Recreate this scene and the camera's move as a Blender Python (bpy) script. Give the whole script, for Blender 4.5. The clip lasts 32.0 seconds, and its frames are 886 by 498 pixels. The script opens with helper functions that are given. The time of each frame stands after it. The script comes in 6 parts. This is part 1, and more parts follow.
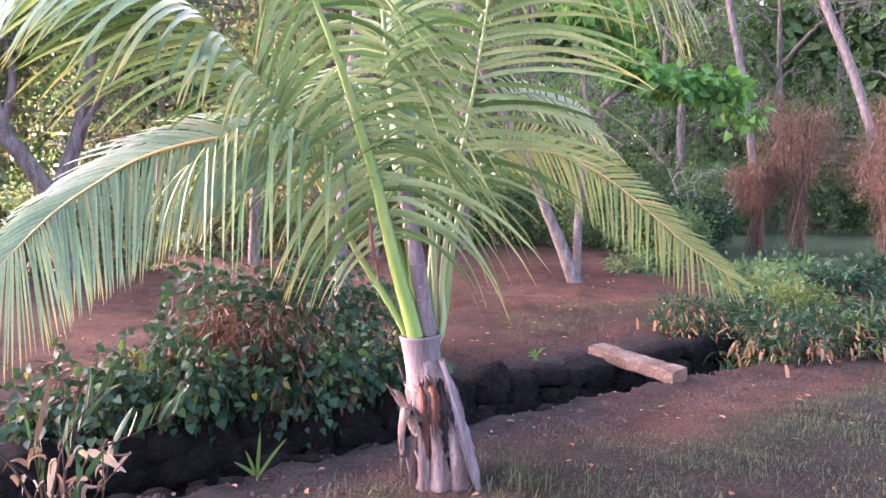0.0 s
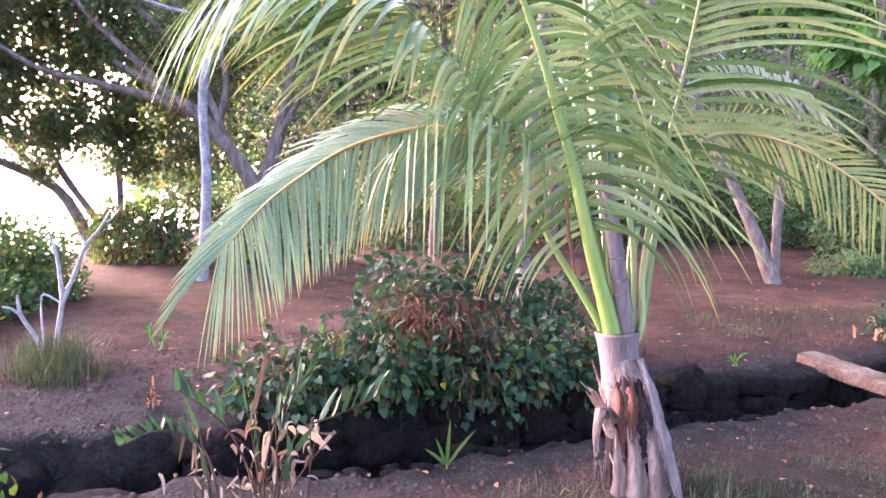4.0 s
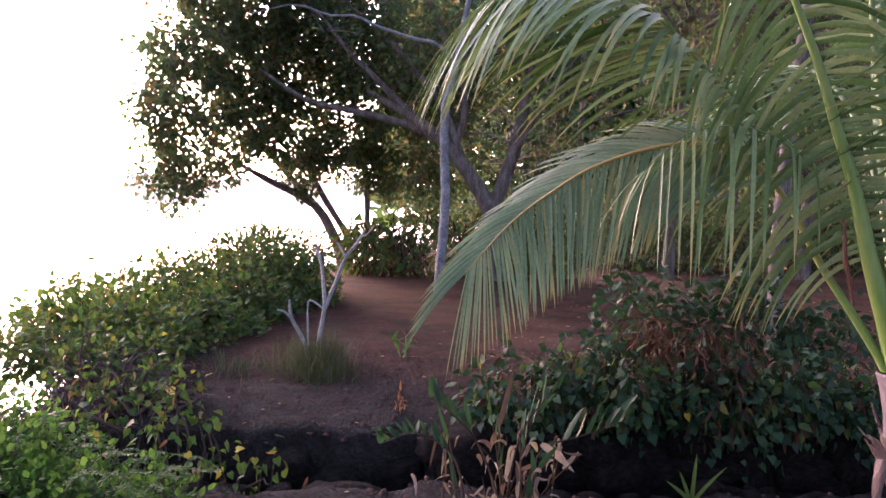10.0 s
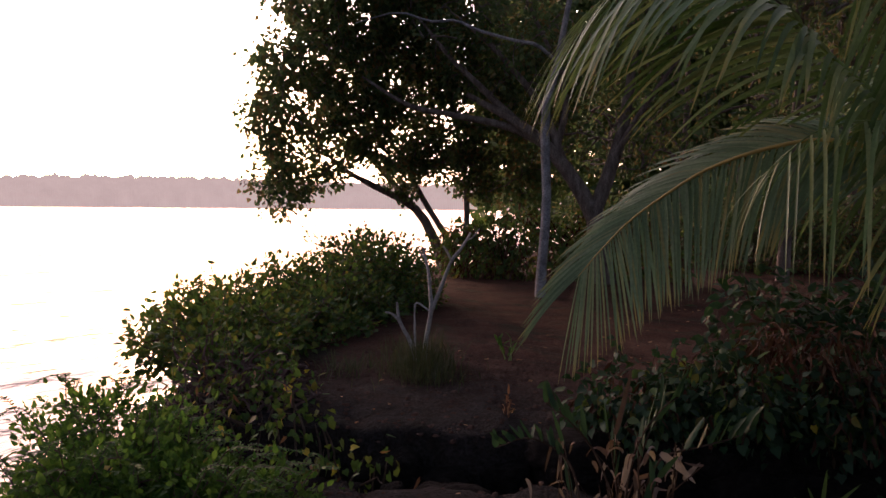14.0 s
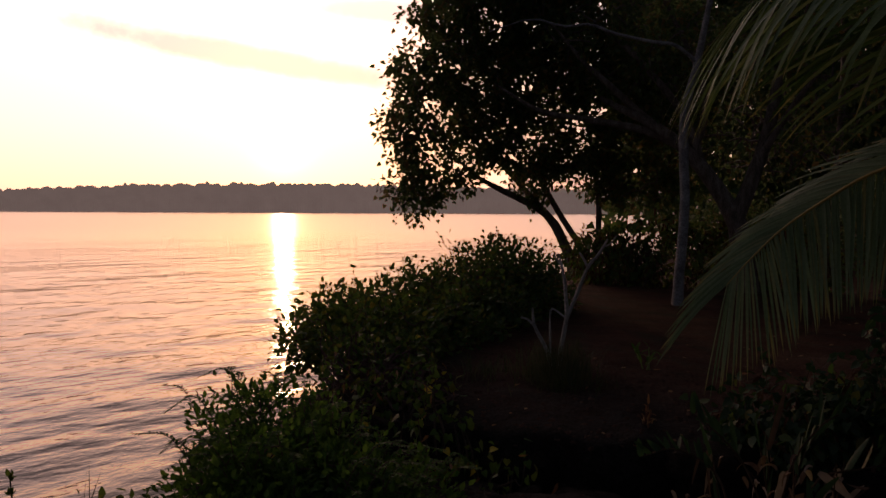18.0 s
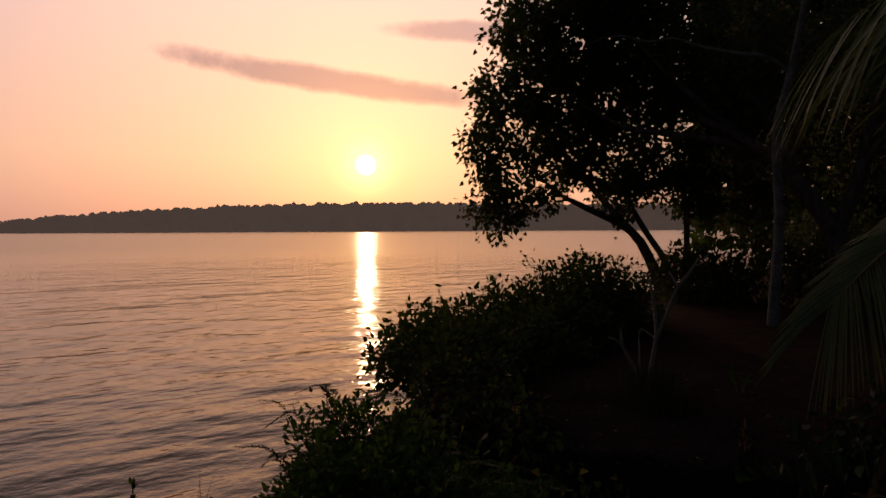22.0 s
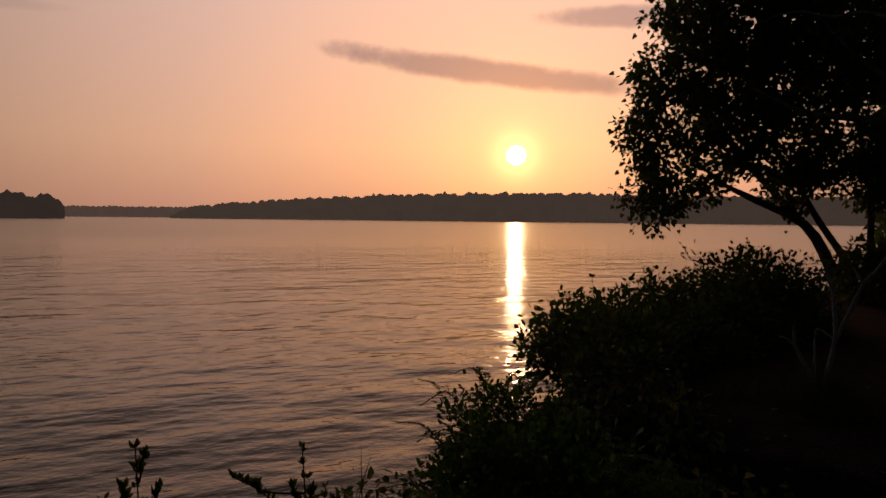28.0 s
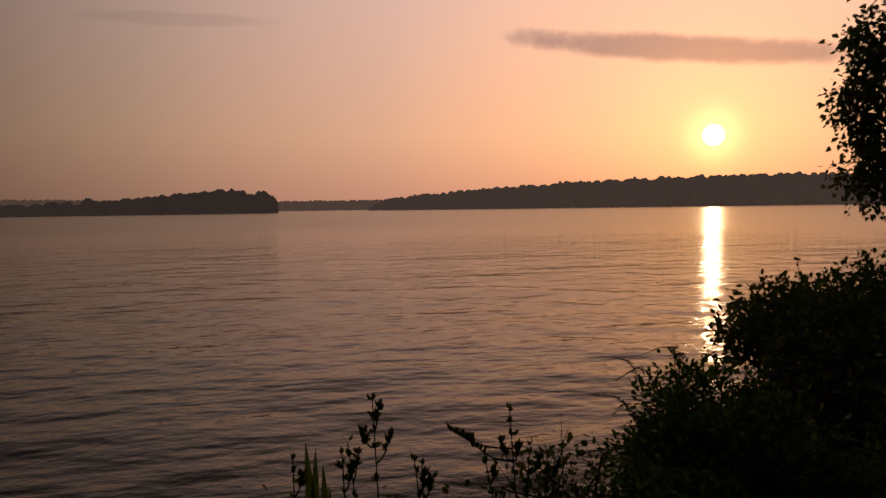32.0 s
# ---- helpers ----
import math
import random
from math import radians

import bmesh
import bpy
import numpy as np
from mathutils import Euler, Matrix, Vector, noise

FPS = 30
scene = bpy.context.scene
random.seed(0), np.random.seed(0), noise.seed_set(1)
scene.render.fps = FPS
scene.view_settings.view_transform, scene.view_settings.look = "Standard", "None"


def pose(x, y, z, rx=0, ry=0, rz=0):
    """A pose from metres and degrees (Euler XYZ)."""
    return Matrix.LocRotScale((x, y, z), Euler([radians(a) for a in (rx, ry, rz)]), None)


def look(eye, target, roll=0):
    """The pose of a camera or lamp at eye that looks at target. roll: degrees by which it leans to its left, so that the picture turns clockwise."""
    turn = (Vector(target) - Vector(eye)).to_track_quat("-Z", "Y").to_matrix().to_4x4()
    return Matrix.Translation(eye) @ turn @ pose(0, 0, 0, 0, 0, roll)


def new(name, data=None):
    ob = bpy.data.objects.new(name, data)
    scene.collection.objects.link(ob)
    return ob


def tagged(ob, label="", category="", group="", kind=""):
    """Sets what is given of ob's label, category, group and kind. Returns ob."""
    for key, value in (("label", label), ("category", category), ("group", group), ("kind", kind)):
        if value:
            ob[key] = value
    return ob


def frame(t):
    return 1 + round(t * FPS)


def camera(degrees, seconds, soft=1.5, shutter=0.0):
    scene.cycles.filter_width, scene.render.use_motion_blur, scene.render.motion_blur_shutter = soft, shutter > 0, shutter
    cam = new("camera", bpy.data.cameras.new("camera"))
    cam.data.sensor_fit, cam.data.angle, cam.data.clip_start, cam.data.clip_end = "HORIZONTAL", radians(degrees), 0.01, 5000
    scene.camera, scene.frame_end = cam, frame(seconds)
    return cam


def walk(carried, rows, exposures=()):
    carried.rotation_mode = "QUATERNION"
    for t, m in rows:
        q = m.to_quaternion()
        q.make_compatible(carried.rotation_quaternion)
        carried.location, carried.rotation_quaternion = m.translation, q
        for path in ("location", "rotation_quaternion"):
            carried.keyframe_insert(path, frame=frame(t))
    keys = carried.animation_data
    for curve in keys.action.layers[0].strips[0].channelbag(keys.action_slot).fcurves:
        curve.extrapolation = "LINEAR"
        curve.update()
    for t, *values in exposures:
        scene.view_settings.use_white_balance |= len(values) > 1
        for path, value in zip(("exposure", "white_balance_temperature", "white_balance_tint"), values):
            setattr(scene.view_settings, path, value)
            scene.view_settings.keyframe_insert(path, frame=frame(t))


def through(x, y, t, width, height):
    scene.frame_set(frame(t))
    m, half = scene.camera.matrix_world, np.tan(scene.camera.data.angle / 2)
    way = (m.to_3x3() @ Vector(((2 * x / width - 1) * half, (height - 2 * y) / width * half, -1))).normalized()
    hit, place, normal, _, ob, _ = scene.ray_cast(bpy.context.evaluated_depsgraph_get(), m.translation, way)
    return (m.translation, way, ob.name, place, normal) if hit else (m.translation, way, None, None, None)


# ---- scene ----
cam = camera(64.0, 32.0)
PATH = [
    (0, (-0.134, -0.591, 1.475), (-0.063, 1.402, 1.334), 0.8),
    (0.5, (-0.144, -0.576, 1.479), (-0.134, 1.418, 1.325), 0.9),
    (1, (-0.159, -0.557, 1.475), (-0.209, 1.436, 1.318), 0.5),
    (1.5, (-0.178, -0.541, 1.473), (-0.293, 1.45, 1.315), 0.6),
    (2, (-0.196, -0.53, 1.46), (-0.351, 1.458, 1.308), 1.0),
    (2.5, (-0.22, -0.521, 1.451), (-0.43, 1.462, 1.297), 0.9),
    (3, (-0.239, -0.506, 1.451), (-0.522, 1.467, 1.29), 1.0),
    (3.5, (-0.254, -0.488, 1.448), (-0.598, 1.476, 1.292), 0.8),
    (4, (-0.269, -0.487, 1.439), (-0.676, 1.464, 1.279), 0.8),
    (4.5, (-0.293, -0.48, 1.438), (-0.766, 1.457, 1.284), 0.8),
    (6.5, (-0.332, -0.499, 1.427), (-0.997, 1.383, 1.298), 1.0),
    (7, (-0.336, -0.5, 1.425), (-1.061, 1.359, 1.291), 0.8),
    (7.5, (-0.351, -0.505, 1.428), (-1.124, 1.335, 1.295), 0.6),
    (8, (-0.354, -0.512, 1.428), (-1.189, 1.301, 1.306), 0.6),
    (8.5, (-0.365, -0.518, 1.431), (-1.247, 1.273, 1.307), 1.0),
    (9, (-0.367, -0.52, 1.432), (-1.296, 1.247, 1.308), 0.8),
    (9.5, (-0.376, -0.525, 1.431), (-1.337, 1.225, 1.306), 1.2),
    (10, (-0.375, -0.525, 1.433), (-1.366, 1.208, 1.316), 1.2),
    (10.5, (-0.387, -0.522, 1.434), (-1.408, 1.193, 1.315), 1.3),
    (11, (-0.387, -0.523, 1.435), (-1.424, 1.183, 1.313), 1.0),
    (11.5, (-0.391, -0.528, 1.436), (-1.447, 1.166, 1.313), 0.6),
    (12, (-0.393, -0.538, 1.435), (-1.475, 1.139, 1.311), 0.4),
    (12.5, (-0.417, -0.544, 1.435), (-1.531, 1.112, 1.306), 0.3),
    (13, (-0.425, -0.561, 1.438), (-1.578, 1.067, 1.309), 0.4),
    (13.5, (-0.43, -0.564, 1.439), (-1.609, 1.046, 1.311), 0.6),
    (14, (-0.433, -0.579, 1.445), (-1.649, 1.004, 1.329), 0.5),
    (14.5, (-0.43, -0.594, 1.45), (-1.69, 0.955, 1.338), 0.3),
    (15, (-0.433, -0.603, 1.451), (-1.737, 0.909, 1.337), 0.1),
    (15.5, (-0.436, -0.622, 1.445), (-1.777, 0.857, 1.333), 0.2),
    (17.5, (-0.435, -0.664, 1.453), (-1.87, 0.725, 1.348), 0.4),
    (18, (-0.433, -0.694, 1.46), (-1.912, 0.648, 1.355), 0.3),
    (18.5, (-0.426, -0.704, 1.469), (-1.949, 0.589, 1.366), -0.4),
    (19, (-0.434, -0.718, 1.468), (-1.976, 0.553, 1.37), -0.7),
    (19.5, (-0.428, -0.725, 1.464), (-1.983, 0.531, 1.376), -0.7),
    (20, (-0.423, -0.722, 1.471), (-1.99, 0.518, 1.401), -1.2),
    (20.5, (-0.416, -0.74, 1.467), (-1.987, 0.496, 1.405), -0.3),
    (21, (-0.418, -0.756, 1.478), (-2.001, 0.465, 1.419), -0.1),
    (21.5, (-0.408, -0.762, 1.485), (-2.013, 0.43, 1.429), -0.1),
    (22, (-0.407, -0.776, 1.487), (-2.031, 0.391, 1.431), -0.3),
    (22.5, (-0.398, -0.788, 1.488), (-2.036, 0.358, 1.432), 0.1),
    (23, (-0.394, -0.799, 1.494), (-2.041, 0.334, 1.449), 0.1),
    (23.5, (-0.385, -0.801, 1.497), (-2.043, 0.317, 1.464), -0.3),
    (24, (-0.379, -0.828, 1.498), (-2.053, 0.267, 1.458), 0.5),
    (24.5, (-0.373, -0.842, 1.5), (-2.062, 0.229, 1.46), 0.5),
    (26.5, (-0.428, -0.812, 1.464), (-2.194, 0.124, 1.394), 0.1),
    (27, (-0.437, -0.811, 1.463), (-2.23, 0.07, 1.392), 0.2),
    (27.5, (-0.438, -0.812, 1.459), (-2.25, 0.032, 1.384), 0.5),
    (28, (-0.438, -0.815, 1.454), (-2.267, -0.01, 1.37), 0.6),
    (28.5, (-0.438, -0.824, 1.449), (-2.292, -0.08, 1.357), -0.4),
    (29, (-0.431, -0.837, 1.449), (-2.311, -0.164, 1.348), -0.8),
    (29.5, (-0.384, -0.838, 1.45), (-2.285, -0.224, 1.353), -0.7),
    (30, (-0.339, -0.86, 1.449), (-2.265, -0.334, 1.338), -1.0),
    (30.5, (-0.288, -0.886, 1.447), (-2.225, -0.402, 1.336), -1.0),
    (31, (-0.232, -0.913, 1.446), (-2.183, -0.493, 1.322), -1.3),
    (31.5, (-0.176, -0.943, 1.444), (-2.138, -0.575, 1.33), -1.2),
    (32, (-0.119, -0.974, 1.441), (-2.093, -0.672, 1.325), -0.8),
]
EXPOSURES = [(0.0, 2.5, 4800, 19), (3.0, 2.6, 4750, 19), (4.5, 2.55, 4750, 18), (7.0, 1.9, 4850, 17), (9.0, 1.22, 4850, 18), (11.0, 0.38, 4950, 18), (13.0, -0.68, 5200, 16), (14.0, -1.2, 5450, 14), (15.0, -2.1, 5550, 14),
             (17.5, -3.2, 5900, 13), (19.0, -3.8, 6050, 14), (20.5, -4.25, 6200, 13), (23.0, -4.62, 6350, 10), (24.5, -4.7, 6400, 9), (27.0, -4.9, 6500, 10), (32.0, -4.9, 6500, 10)]
walk(cam, [(t, look(eye, target, roll)) for t, eye, target, roll in PATH], EXPOSURES)

# ---- sky and sun ----
SUN_AZ, SUN_EL = radians(60.45), radians(5.15)
SUN = Vector((-math.sin(SUN_AZ) * math.cos(SUN_EL), math.cos(SUN_AZ) * math.cos(SUN_EL), math.sin(SUN_EL)))
world = bpy.data.worlds.new("evening_sky")
scene.world = world
world.use_nodes = True


def node(tree, kind, inputs=(), **props):
    """A node with its properties and inputs; an input is a value or another node's socket."""
    n = tree.nodes.new(kind)
    for k, v in props.items():
        setattr(n, k, v)
    for k, v in dict(inputs).items():
        if isinstance(v, bpy.types.NodeSocket):
            tree.links.new(v, n.inputs[k])
        else:
            n.inputs[k].default_value = v
    return n


def ramp(tree, fac, stops, interp="LINEAR"):
    n = tree.nodes.new("ShaderNodeValToRGB")
    n.color_ramp.interpolation = interp
    while len(n.color_ramp.elements) < len(stops):
        n.color_ramp.elements.new(0.5)
    for e, (p, c) in zip(n.color_ramp.elements, stops):
        e.position, e.color = p, (*c, 1)
    tree.links.new(fac, n.inputs[0])
    return n.outputs[0]


def math2(tree, op, a, b=0.0, clamp=False):
    return node(tree, "ShaderNodeMath", {0: a, 1: b}, operation=op, use_clamp=clamp).outputs[0]


def mix(tree, fac, a, b, blend="MIX"):
    n = node(tree, "ShaderNodeMix", {0: fac}, data_type="RGBA", blend_type=blend)
    for s, v in ((6, a), (7, b)):
        if isinstance(v, bpy.types.NodeSocket):
            tree.links.new(v, n.inputs[s])
        else:
            n.inputs[s].default_value = (*v, 1) if len(v) == 3 else v
    return n.outputs[2]


def build_sky():
    w = world.node_tree
    w.nodes.clear()
    coords = node(w, "ShaderNodeTexCoord").outputs["Generated"]
    sep = node(w, "ShaderNodeSeparateXYZ", {0: coords})
    sky = node(w, "ShaderNodeTexSky", sky_type="NISHITA", sun_disc=False, sun_elevation=SUN_EL, sun_rotation=-SUN_AZ,
               altitude=0.0, air_density=1.0, dust_density=4.0, ozone_density=1.0)
    # evening haze: peach low down, paler and greyer high up, warmer towards the sun
    toward = node(w, "ShaderNodeVectorMath", {0: coords, 1: SUN}, operation="DOT_PRODUCT").outputs["Value"]
    low = ramp(w, sep.outputs[2], [(0.0, HAZE_LOW), (0.1, HAZE_MID), (0.3, HAZE_TOP), (0.62, HAZE_ZENITH)])
    warm = ramp(w, toward, [(0.0, (0.062, 0.078, 0.106)), (0.45, (0.14, 0.155, 0.185)), (0.72, (0.96, 0.98, 1.0)), (0.90, (1.72, 1.60, 1.62)), (1.0, (2.5, 2.05, 1.76))])
    haze = mix(w, 1.0, low, warm, "MULTIPLY")
    col = mix(w, 0.12, haze, mix(w, 1.0, sky.outputs[0], (0.32, 0.32, 0.32), "MULTIPLY"))
    # long flat clouds
    az = math2(w, "ARCTAN2", sep.outputs[0], sep.outputs[1])
    place = node(w, "ShaderNodeCombineXYZ", {0: az, 1: sep.outputs[2]})
    wob = node(w, "ShaderNodeTexNoise", {"Vector": place.outputs[0], "Scale": 19.0, "Detail": 6.0, "Roughness": 0.66}).outputs[0]
    total = None
    for ca, ce, la, le, tilt, dens in CLOUDS:
        da = math2(w, "SUBTRACT", az, ca)
        de = math2(w, "SUBTRACT", math2(w, "SUBTRACT", sep.outputs[2], ce), math2(w, "MULTIPLY", da, tilt))
        u, v = math2(w, "DIVIDE", da, la), math2(w, "DIVIDE", de, le)
        r = math2(w, "ADD", math2(w, "MULTIPLY", u, u), math2(w, "MULTIPLY", v, v))
        r = math2(w, "ADD", r, math2(w, "MULTIPLY", math2(w, "SUBTRACT", wob, 0.5), 1.5))
        m = node(w, "ShaderNodeMapRange", {0: r, 1: 1.25, 2: 0.25, 3: 0.0, 4: dens}, interpolation_type="SMOOTHSTEP").outputs[0]
        total = m if total is None else math2(w, "MAXIMUM", total, m)
    col = mix(w, total, col, mix(w, 1.0, col, (0.45, 0.46, 0.56), "MULTIPLY"))
    # aureole and disc of the sun
    a1 = math2(w, "POWER", math2(w, "MAXIMUM", toward, 0.0), 2300.0)
    a2 = math2(w, "POWER", math2(w, "MAXIMUM", toward, 0.0), 160.0)
    disc = node(w, "ShaderNodeMapRange", {0: toward, 1: math.cos(radians(0.80)), 2: math.cos(radians(0.60)), 3: 0.0, 4: 1.0}).outputs[0]
    glow = mix(w, 1.0, mix(w, a1, (0, 0, 0), (4.2, 2.8, 0.9)), mix(w, a2, (0, 0, 0), (1.6, 0.5, 0.05)), "ADD")
    glow = mix(w, 1.0, glow, mix(w, disc, (0, 0, 0), (60.0, 52.0, 34.0)), "ADD")
    col = mix(w, 1.0, col, mix(w, 1.0, glow, (GLOW, GLOW, GLOW), "MULTIPLY"), "ADD")
    bg = node(w, "ShaderNodeBackground", {0: col, 1: SKY_STRENGTH})
    w.links.new(bg.outputs[0], node(w, "ShaderNodeOutputWorld").inputs[0])


SKY_STRENGTH = 4.0
GLOW = 1.6
HAZE_LOW, HAZE_MID, HAZE_TOP, HAZE_ZENITH = (2.6, 1.30, 0.86), (3.4, 1.95, 1.24), (3.5, 2.35, 1.9), (0.58, 0.46, 0.40)
# azimuth, sine of height, half length, half thickness, tilt, density
CLOUDS = [(-1.10, 0.2015, 0.235, 0.019, -0.12, 0.9), (-0.90, 0.266, 0.13, 0.015, -0.02, 0.75), (-1.76, 0.243, 0.13, 0.009, 0.03, 0.2)]
build_sky()
sun = new("sun", bpy.data.lights.new("sun", "SUN"))
sun.data.energy, sun.data.angle, sun.data.color = 1.5, radians(0.6), (1.0, 0.55, 0.26)
sun.matrix_world = look(SUN * 50, (0, 0, 0))
tagged(sun, kind="structure")


# ---- materials ----
def material(name, rough=0.8, spec=0.3):
    m = bpy.data.materials.new(name)
    m.use_nodes = True
    t = m.node_tree
    b = t.nodes["Principled BSDF"]
    b.inputs["Roughness"].default_value = rough
    b.inputs["Specular IOR Level"].default_value = spec
    return m, t, b


def noise_tex(t, scale, detail=4.0, rough=0.55, kind="Object", stretch=None):
    v = node(t, "ShaderNodeTexCoord").outputs[kind]
    if stretch:
        v = node(t, "ShaderNodeMapping", {"Vector": v, "Scale": stretch}).outputs[0]
    return node(t, "ShaderNodeTexNoise", {"Vector": v, "Scale": scale, "Detail": detail, "Roughness": rough}).outputs[0]


def bump(t, b, height, strength, dist):
    n = node(t, "ShaderNodeBump", {"Strength": strength, "Distance": dist, "Height": height})
    t.links.new(n.outputs[0], b.inputs["Normal"])


def leaf_material(name, colours, rough=0.45, spec=0.4, through=0.35, vein=30.0, by_object=False, tint=(1.2, 1.25, 0.6), dry_tip=None):
    """Leaves: each one takes its colour at random from a ramp; light also passes through them. dry_tip: colour of withered tips."""
    m, t, b = material(name, rough, spec)
    rnd = node(t, "ShaderNodeObjectInfo").outputs["Random"] if by_object else node(t, "ShaderNodeNewGeometry").outputs["Random Per Island"]
    n = len(colours)
    col = ramp(t, rnd, [(i / max(1, n - 1), c) for i, c in enumerate(colours)])
    big = noise_tex(t, 2.0, 3)
    fine = noise_tex(t, vein, 3)
    col = mix(t, 1.0, col, ramp(t, big, [(0.3, (0.72, 0.75, 0.7)), (0.7, (1.2, 1.15, 1.1))]), "MULTIPLY")
    col = mix(t, 1.0, col, ramp(t, fine, [(0.3, (0.82, 0.82, 0.82)), (0.7, (1.12, 1.12, 1.1))]), "MULTIPLY")
    if dry_tip:
        at = node(t, "ShaderNodeAttribute", attribute_name="tip", attribute_type="GEOMETRY").outputs["Fac"]
        dry = node(t, "ShaderNodeMapRange", {0: math2(t, "ADD", at, math2(t, "MULTIPLY", math2(t, "SUBTRACT", rnd, 0.5), 0.3)), 1: 0.82, 2: 1.05, 3: 0.0, 4: 0.9}).outputs[0]
        col = mix(t, dry, col, dry_tip)
    t.links.new(col, b.inputs["Base Color"])
    bump(t, b, fine, 0.3, 0.004)
    tr = node(t, "ShaderNodeBsdfTranslucent", {"Color": mix(t, 1.0, col, tint, "MULTIPLY")})
    ms = node(t, "ShaderNodeMixShader", {0: through, 1: b.outputs[0], 2: tr.outputs[0]})
    t.links.new(ms.outputs[0], t.nodes["Material Output"].inputs[0])
    return m


def rough_material(name, dark, mid, light, scale, fine, rough=0.9, bump_d=0.02, bump_s=0.6, spec=0.2, stretch=None, speck=0.35):
    """Bark, earth, stone: colour at two scales, and relief."""
    m, t, b = material(name, rough, spec)
    n1, n2 = noise_tex(t, scale, 5, 0.6, stretch=stretch), noise_tex(t, fine, 4, 0.6, stretch=stretch)
    col = ramp(t, n1, [(0.28, dark), (0.5, mid), (0.74, light)])
    col = mix(t, 1.0, col, ramp(t, n2, [(0.3, (1 - speck,) * 3), (0.7, (1 + 0.85 * speck,) * 3)]), "MULTIPLY")
    t.links.new(col, b.inputs["Base Color"])
    bump(t, b, math2(t, "ADD", n1, math2(t, "MULTIPLY", n2, 0.5)), bump_s, bump_d)
    return m


M = {}
M["frond"] = leaf_material("palm_leaflet", [(0.045, 0.085, 0.018), (0.11, 0.175, 0.05), (0.215, 0.285, 0.14), (0.072, 0.13, 0.026), (0.26, 0.30, 0.13), (0.14, 0.21, 0.085)], 0.40, 0.45, 0.25, 60, False, (1.0, 1.12, 0.9), (0.33, 0.27, 0.08))
M["frond_one"] = leaf_material("palm_leaflet_single", [(0.045, 0.085, 0.018), (0.11, 0.175, 0.05), (0.215, 0.285, 0.14), (0.072, 0.13, 0.026), (0.26, 0.30, 0.13), (0.14, 0.21, 0.085)], 0.40, 0.45, 0.25, 60, True, (1.0, 1.12, 0.9), (0.33, 0.27, 0.08))
# paler leaflet greens: the pale sheen of the sky is put into the colour
M["frond_blue"] = leaf_material("sky_toned_leaflet", [(0.09, 0.15, 0.075), (0.13, 0.20, 0.11), (0.18, 0.255, 0.155), (0.11, 0.17, 0.09), (0.21, 0.275, 0.17), (0.25, 0.23, 0.09)], 0.42, 0.4, 0.25, 60, True, (1.05, 1.2, 0.85), (0.33, 0.27, 0.08))
M["frond_old"] = leaf_material("old_palm_leaflet", [(0.16, 0.19, 0.04), (0.22, 0.22, 0.05), (0.12, 0.17, 0.04), (0.25, 0.21, 0.07)], 0.45, 0.4, 0.3, 60)
M["rachis"] = rough_material("palm_rib", (0.115, 0.19, 0.035), (0.165, 0.25, 0.05), (0.235, 0.30, 0.085), 1.2, 30, 0.4, 0.002, 0.2, 0.5, (4, 4, 0.4), 0.10)
M["rachis_pale"] = rough_material("pale_palm_rib", (0.17, 0.22, 0.08), (0.24, 0.29, 0.115), (0.31, 0.35, 0.155), 1.2, 30, 0.4, 0.002, 0.2, 0.5, (4, 4, 0.4), 0.10)
M["petiole"] = rough_material("green_petiole", (0.07, 0.12, 0.03), (0.115, 0.18, 0.045), (0.17, 0.23, 0.07), 1.2, 30, 0.4, 0.002, 0.2, 0.5, (4, 4, 0.4), 0.12)
M["rachis_old"] = rough_material("old_palm_rib", (0.26, 0.22, 0.06), (0.36, 0.28, 0.08), (0.42, 0.35, 0.12), 3, 30, 0.5, 0.002, 0.2, 0.4, None, 0.12)
M["rib_turning"] = rough_material("turning_rib", (0.115, 0.19, 0.035), (0.165, 0.25, 0.05), (0.235, 0.30, 0.085), 1.2, 30, 0.45, 0.002, 0.2, 0.5, (4, 4, 0.4), 0.10)


def turn_yellow(m, near, out_x):
    """The rib goes from green at the foot to straw yellow further out."""
    t = m.node_tree
    b = t.nodes["Principled BSDF"]
    green = b.inputs["Base Color"].links[0].from_socket
    out = node(t, "ShaderNodeSeparateXYZ", {0: node(t, "ShaderNodeTexCoord").outputs["Object"]}).outputs[0]
    far = node(t, "ShaderNodeMapRange", {0: out, 1: near, 2: out_x, 3: 0.0, 4: 1.0}).outputs[0]
    t.links.new(mix(t, far, green, (0.36, 0.27, 0.07)), b.inputs["Base Color"])


turn_yellow(M["rib_turning"], -0.4, -0.9)
M["rib_turning_late"] = rough_material("turning_rib_late", (0.085, 0.14, 0.03), (0.125, 0.19, 0.045), (0.18, 0.24, 0.07), 1.2, 30, 0.45, 0.002, 0.2, 0.5, (4, 4, 0.4), 0.10)
turn_yellow(M["rib_turning_late"], 0.25, 0.8)
M["spear"] = rough_material("palm_spear", (0.035, 0.09, 0.025), (0.05, 0.12, 0.03), (0.08, 0.16, 0.05), 2, 90, 0.4, 0.004, 0.5, 0.5, (6, 6, 0.5))
M["palm_bark"] = rough_material("palm_bark", (0.05, 0.035, 0.03), (0.14, 0.105, 0.095), (0.27, 0.22, 0.20), 6, 45, 0.9, 0.012, 0.8, 0.2, (3, 3, 0.6))
M["palm_stalk"] = rough_material("palm_stalk", (0.085, 0.066, 0.066), (0.145, 0.12, 0.123), (0.215, 0.185, 0.19), 3, 26, 0.75, 0.006, 0.6, 0.25, (4, 4, 0.5), 0.25)
